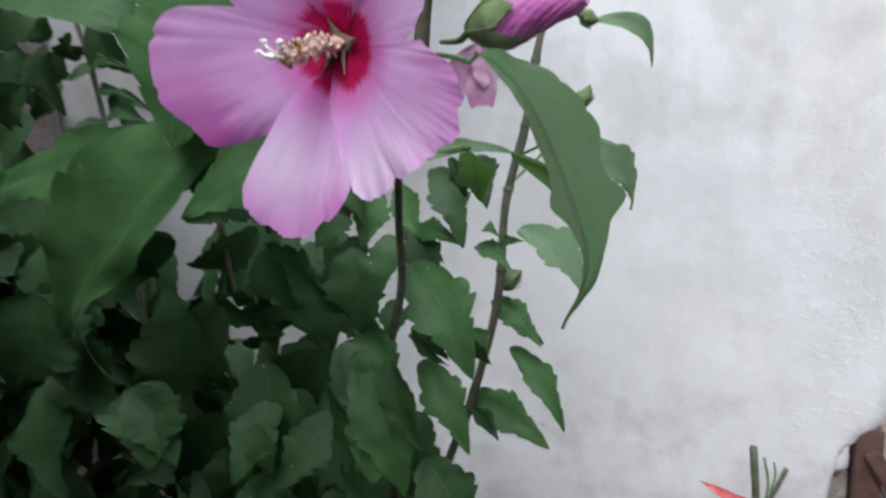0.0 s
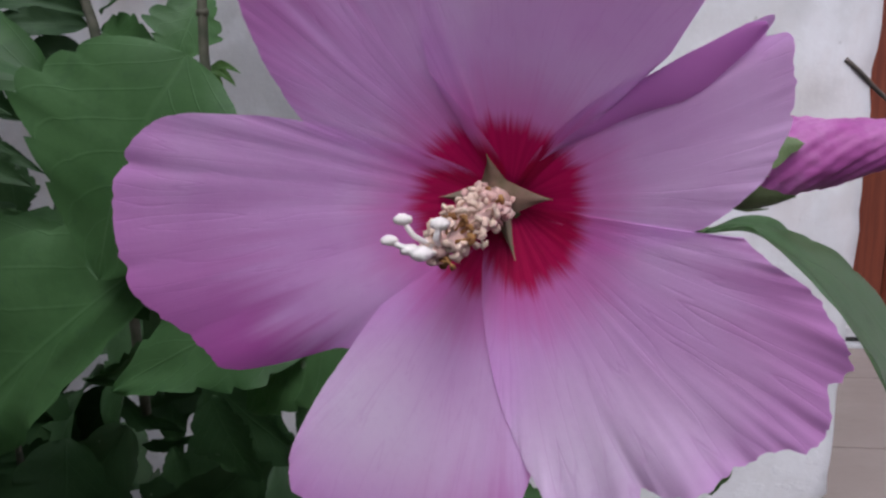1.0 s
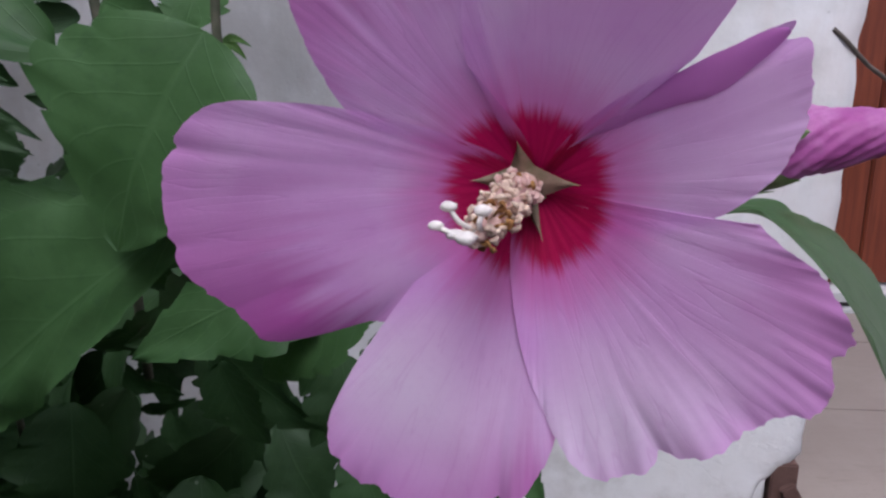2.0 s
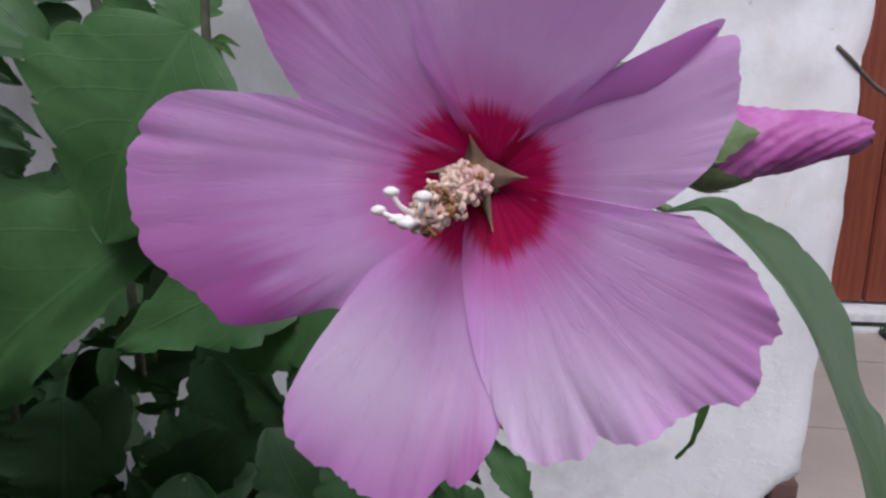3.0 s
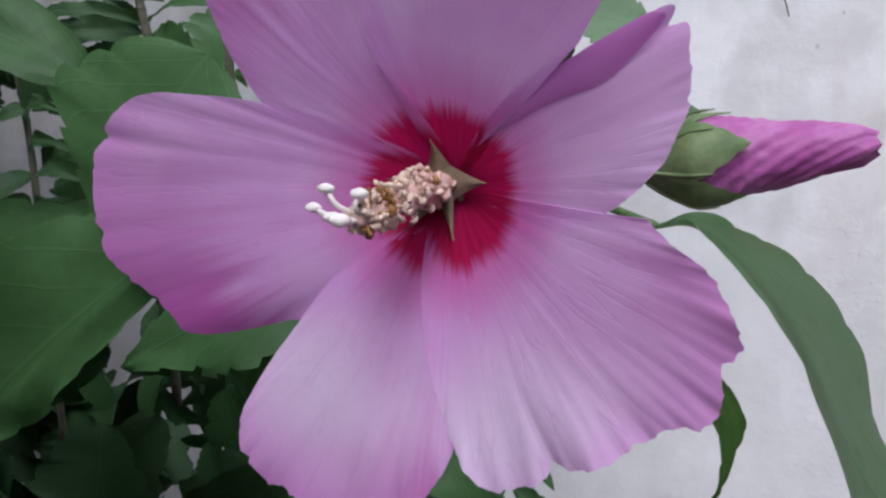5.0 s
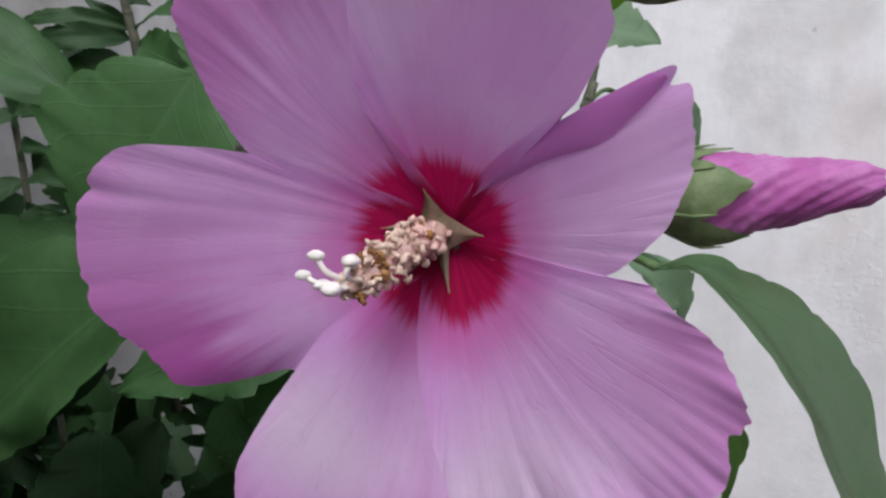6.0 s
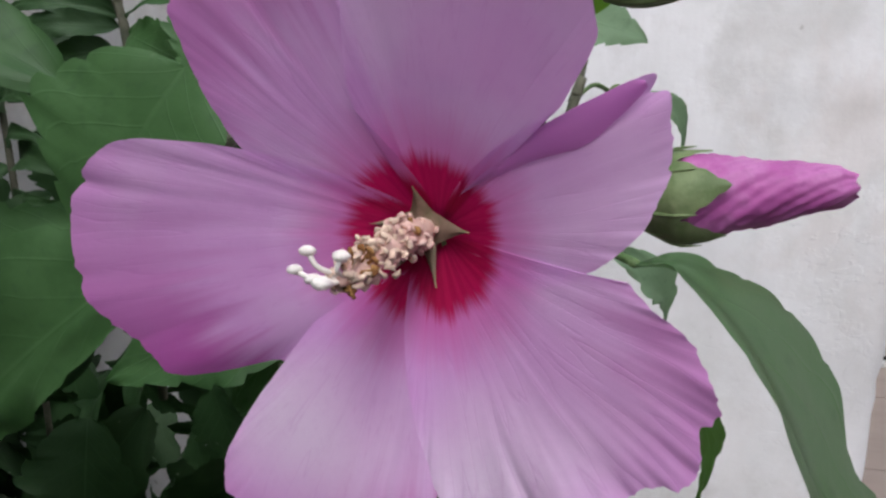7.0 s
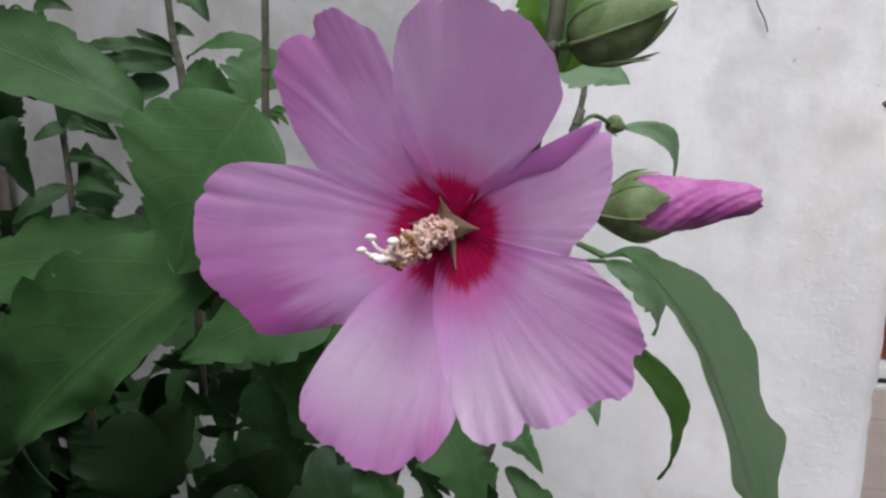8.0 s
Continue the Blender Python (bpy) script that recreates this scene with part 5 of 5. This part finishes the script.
stem([(0.0062, 0.2600, 1.0138), (0.0152, 0.2800, 1.0207), (0.0264, 0.3030, 1.0148)], 0.0013)
stem([(0.0111, 0.0300, 0.9965), (0.0195, 0.0170, 0.9950), (0.0254, 0.0115, 0.9934)], 0.0008)
stem([(0.0135, 0.0300, 1.0375), (0.0172, 0.0250, 1.0380)], 0.0012)
stem([(0.0110, 0.0350, 1.0000), (0.0180, 0.0290, 0.9995), (0.0240, 0.0205, 1.0014)], 0.0010)

# ---- the deeper foliage of the shrub, and unseen leaves added to shade it ----
rng = random.Random(21)


# slanting gaps in the foliage through which the wall shows: x and z at y = 0.2 and at y = 0.4, and their radius there
GAPS = [((-0.222, 0.886), (-0.370, 0.803), 0.024), ((-0.208, 0.868), (-0.346, 0.776), 0.017), ((-0.192, 0.850), (-0.326, 0.758), 0.022), ((-0.206, 0.831), (-0.346, 0.728), 0.020),
        ((-0.245, 0.903), (-0.415, 0.856), 0.024), ((-0.088, 0.792), (-0.176, 0.685), 0.016), ((-0.391, 0.850), (-0.640, 0.774), 0.016), ((-0.207, 0.776), (-0.358, 0.660), 0.020),
        ((-0.128, 0.819), (-0.236, 0.726), 0.014), ((-0.069, 0.763), (-0.146, 0.640), 0.018), ((-0.351, 0.965), (-0.579, 0.951), 0.026), ((-0.283, 0.980), (-0.475, 0.974), 0.022),
        ((-0.359, 0.705), (-0.592, 0.551), 0.020), ((-0.149, 0.756), (-0.270, 0.630), 0.014), ((-0.297, 0.983), (-0.490, 0.959), 0.020), ((-0.234, 0.978), (-0.389, 0.951), 0.018)]


def in_gap(x, y, z, size):
    f = (y - 0.2) / 0.2
    for a, b, r in GAPS:
        if math.hypot(a[0] + (b[0] - a[0]) * f - x, a[1] + (b[1] - a[1]) * f - z) < r * (1 + 0.6 * f) * 0.45 + 0.20 * size:
            return True
    return False


def inner_leaf(x, y, z, size, mass=None):
    global leaf_count
    if y > 0.09 and in_gap(x, y, z, size):
        return
    d = Vector((rng.uniform(-1, 1), rng.uniform(-0.6, 0.3), rng.uniform(-1.2, 0.1))).normalized()
    face = (rng.uniform(-0.6, 0.6), -0.8, rng.uniform(-1.1, 0.3) + (0.7 if x > -0.14 else 0.0))
    b = Vector((x, y, z)) - d * size * 0.5
    wl, wr = size * rng.uniform(0.3, 0.42), size * rng.uniform(0.3, 0.42)
    arch, sway, lobe, fold = rng.uniform(0.05, 0.2), rng.uniform(-0.1, 0.1), rng.uniform(0.35, 0.75), rng.uniform(0.1, 0.3)
    if mass is None:
        leaf(b, b + d * size, wl, wr, arch, sway, lobe, face, fold)
        return
    leaf_count += 1
    rows, uvs = leaf_rows(size, wl, wr, arch, sway, lobe, fold, leaf_count, n=16, m=2)
    m = Matrix.Translation(b) @ axes_along(d, face).to_4x4()
    sheet(mass, [[m @ Vector(p) for p in row] for row in rows], uvs)


for i in range(190):
    z = rng.uniform(0.40, 0.88)
    x = rng.uniform(-0.55, -0.09 - 0.08 * max(0.0, z - 0.62) / 0.26)
    inner_leaf(x, rng.uniform(0.16, 0.34), z, rng.uniform(0.055, 0.09))
for i in range(30):
    inner_leaf(rng.uniform(-0.24, -0.03), rng.uniform(0.10, 0.15), rng.uniform(0.60, 0.85), rng.uniform(0.045, 0.065))
for i in range(34):
    inner_leaf(rng.uniform(-0.60, -0.19), rng.uniform(0.18, 0.45), rng.uniform(0.86, 1.06), rng.uniform(0.03, 0.055))
mass = bmesh.new()
for i in range(520):
    z = rng.uniform(0.22, 0.86)
    x = rng.uniform(-0.68, -0.12 - 0.12 * max(0.0, z - 0.55) / 0.25)
    inner_leaf(x, rng.uniform(0.28, 0.44), z, rng.uniform(0.07, 0.10), mass)
# leaves overhead, out of view, added to shade the shrub
for i in range(110):
    inner_leaf(rng.uniform(-0.78, -0.12), rng.uniform(0.09, 0.58), rng.uniform(1.19, 1.50), rng.uniform(0.07, 0.105), mass)
# leaves below the view, added to keep low light off the lower leaves
for i in range(1000):
    y = rng.uniform(-0.40, 0.22)
    top = 0.94 - 0.80 * (y + 0.15)
    inner_leaf(rng.uniform(-0.70, -0.08), y, rng.uniform(0.35, min(0.95, top) - 0.04), rng.uniform(0.07, 0.10), mass)
for i in range(120):
    inner_leaf(rng.uniform(-0.72, -0.42), rng.uniform(-0.05, 0.45), rng.uniform(0.35, 1.25), rng.uniform(0.05, 0.09), mass)
# unseen leaves on the left, added to shade the lower shrub
for i in range(320):
    y = rng.uniform(-0.20, 0.08)
    inner_leaf(rng.uniform(-0.72, -0.16 - 1.3 * max(0.0, y + 0.17)), y, rng.uniform(0.35, 0.88), rng.uniform(0.06, 0.10), mass)
# unseen hedge of leaves behind the camera, added to block front light
for i in range(900):
    y = rng.uniform(-0.36, -0.23)
    x = rng.uniform(-0.72, -0.04)
    inner_leaf(x, y, rng.uniform(0.45, 1.30 if x < -0.20 else 1.20), rng.uniform(0.06, 0.09), mass)
for i in range(450):
    inner_leaf(rng.uniform(-0.72, -0.22), rng.uniform(-0.40, -0.23), rng.uniform(0.98, 1.55), rng.uniform(0.06, 0.09), mass)
tagged(on_shrub("deep_foliage", mass, LEAF, "dense foliage inside the shrub and unseen leaves added to shade it"), kind="stuff")
# ---- small bed plant at the foot of the wall ----
plant = thing("bed_plant", (0.146, 0.420, 0.0), "small bed plant with cut stalks and red and yellow blades", "plant")


def on_plant(name, bm, material, label=""):
    ob = part(name, bm, material, plant, label)
    ob.matrix_parent_inverse = Matrix.Translation((-0.146, -0.420, 0.0))


def blade(base, tip, w, material, arch=0.1):
    base, tip = Vector(base), Vector(tip)
    L = (tip - base).length
    bm = bmesh.new()
    sheet(bm, [[(c * w * math.sin(math.pi * (0.12 + 0.86 * t)), L * t, arch * L * 4 * t * (1 - t) + 0.4 * w * abs(c)) for c in (-1, -0.5, 0, 0.5, 1)] for t in (i / 10 for i in range(11))])
    bm.transform(Matrix.Translation(base) @ axes_along(tip - base, (0.1, -0.8, 0.6)).to_4x4())
    on_plant("blade", bm, material)


def stalk(pts, r):
    bm = bmesh.new()
    tube(bm, curve_through(pts, 4), r)
    on_plant("stalk", bm, TWIG if r < 0.0022 else STEM)


stalk([(0.1471, 0.4198, 0.0000), (0.1448, 0.4198, 0.5300), (0.1409, 0.4198, 0.6507)], 0.0033)
stalk([(0.1456, 0.4198, 0.5845), (0.1580, 0.4198, 0.6079), (0.1681, 0.4237, 0.6297)], 0.0023)
stalk([(0.1502, 0.4198, 0.5923), (0.1533, 0.4198, 0.6157), (0.1502, 0.4237, 0.6391)], 0.0011)
stalk([(0.1549, 0.4198, 0.6079), (0.1588, 0.4198, 0.6235), (0.1580, 0.4237, 0.6352)], 0.0009)
stalk([(0.1440, 0.4198, 0.5767), (0.1580, 0.4198, 0.5845), (0.1705, 0.4120, 0.5534)], 0.0012)
blade((0.1440, 0.4198, 0.5845), (0.0965, 0.4159, 0.6157), 0.0051, RED_LEAF, 0.10)
blade((0.1456, 0.4159, 0.5884), (0.1269, 0.4120, 0.6079), 0.0035, RED_LEAF, 0.10)
blade((0.1440, 0.4159, 0.5830), (0.1035, 0.4120, 0.5908), 0.0047, YELLOW_LEAF, 0.12)
blade((0.1456, 0.4159, 0.5806), (0.1175, 0.4081, 0.5612), 0.0043, YELLOW_LEAF, 0.12)
blade((0.1456, 0.4159, 0.5806), (0.1409, 0.4042, 0.5378), 0.0039, RED_LEAF, 0.08)
blade((0.1456, 0.4159, 0.5806), (0.1580, 0.4042, 0.5417), 0.0039, YELLOW_LEAF, 0.08)
blade((0.1502, 0.4159, 0.5612), (0.1853, 0.4120, 0.5705), 0.0093, LEAF, 0.10)
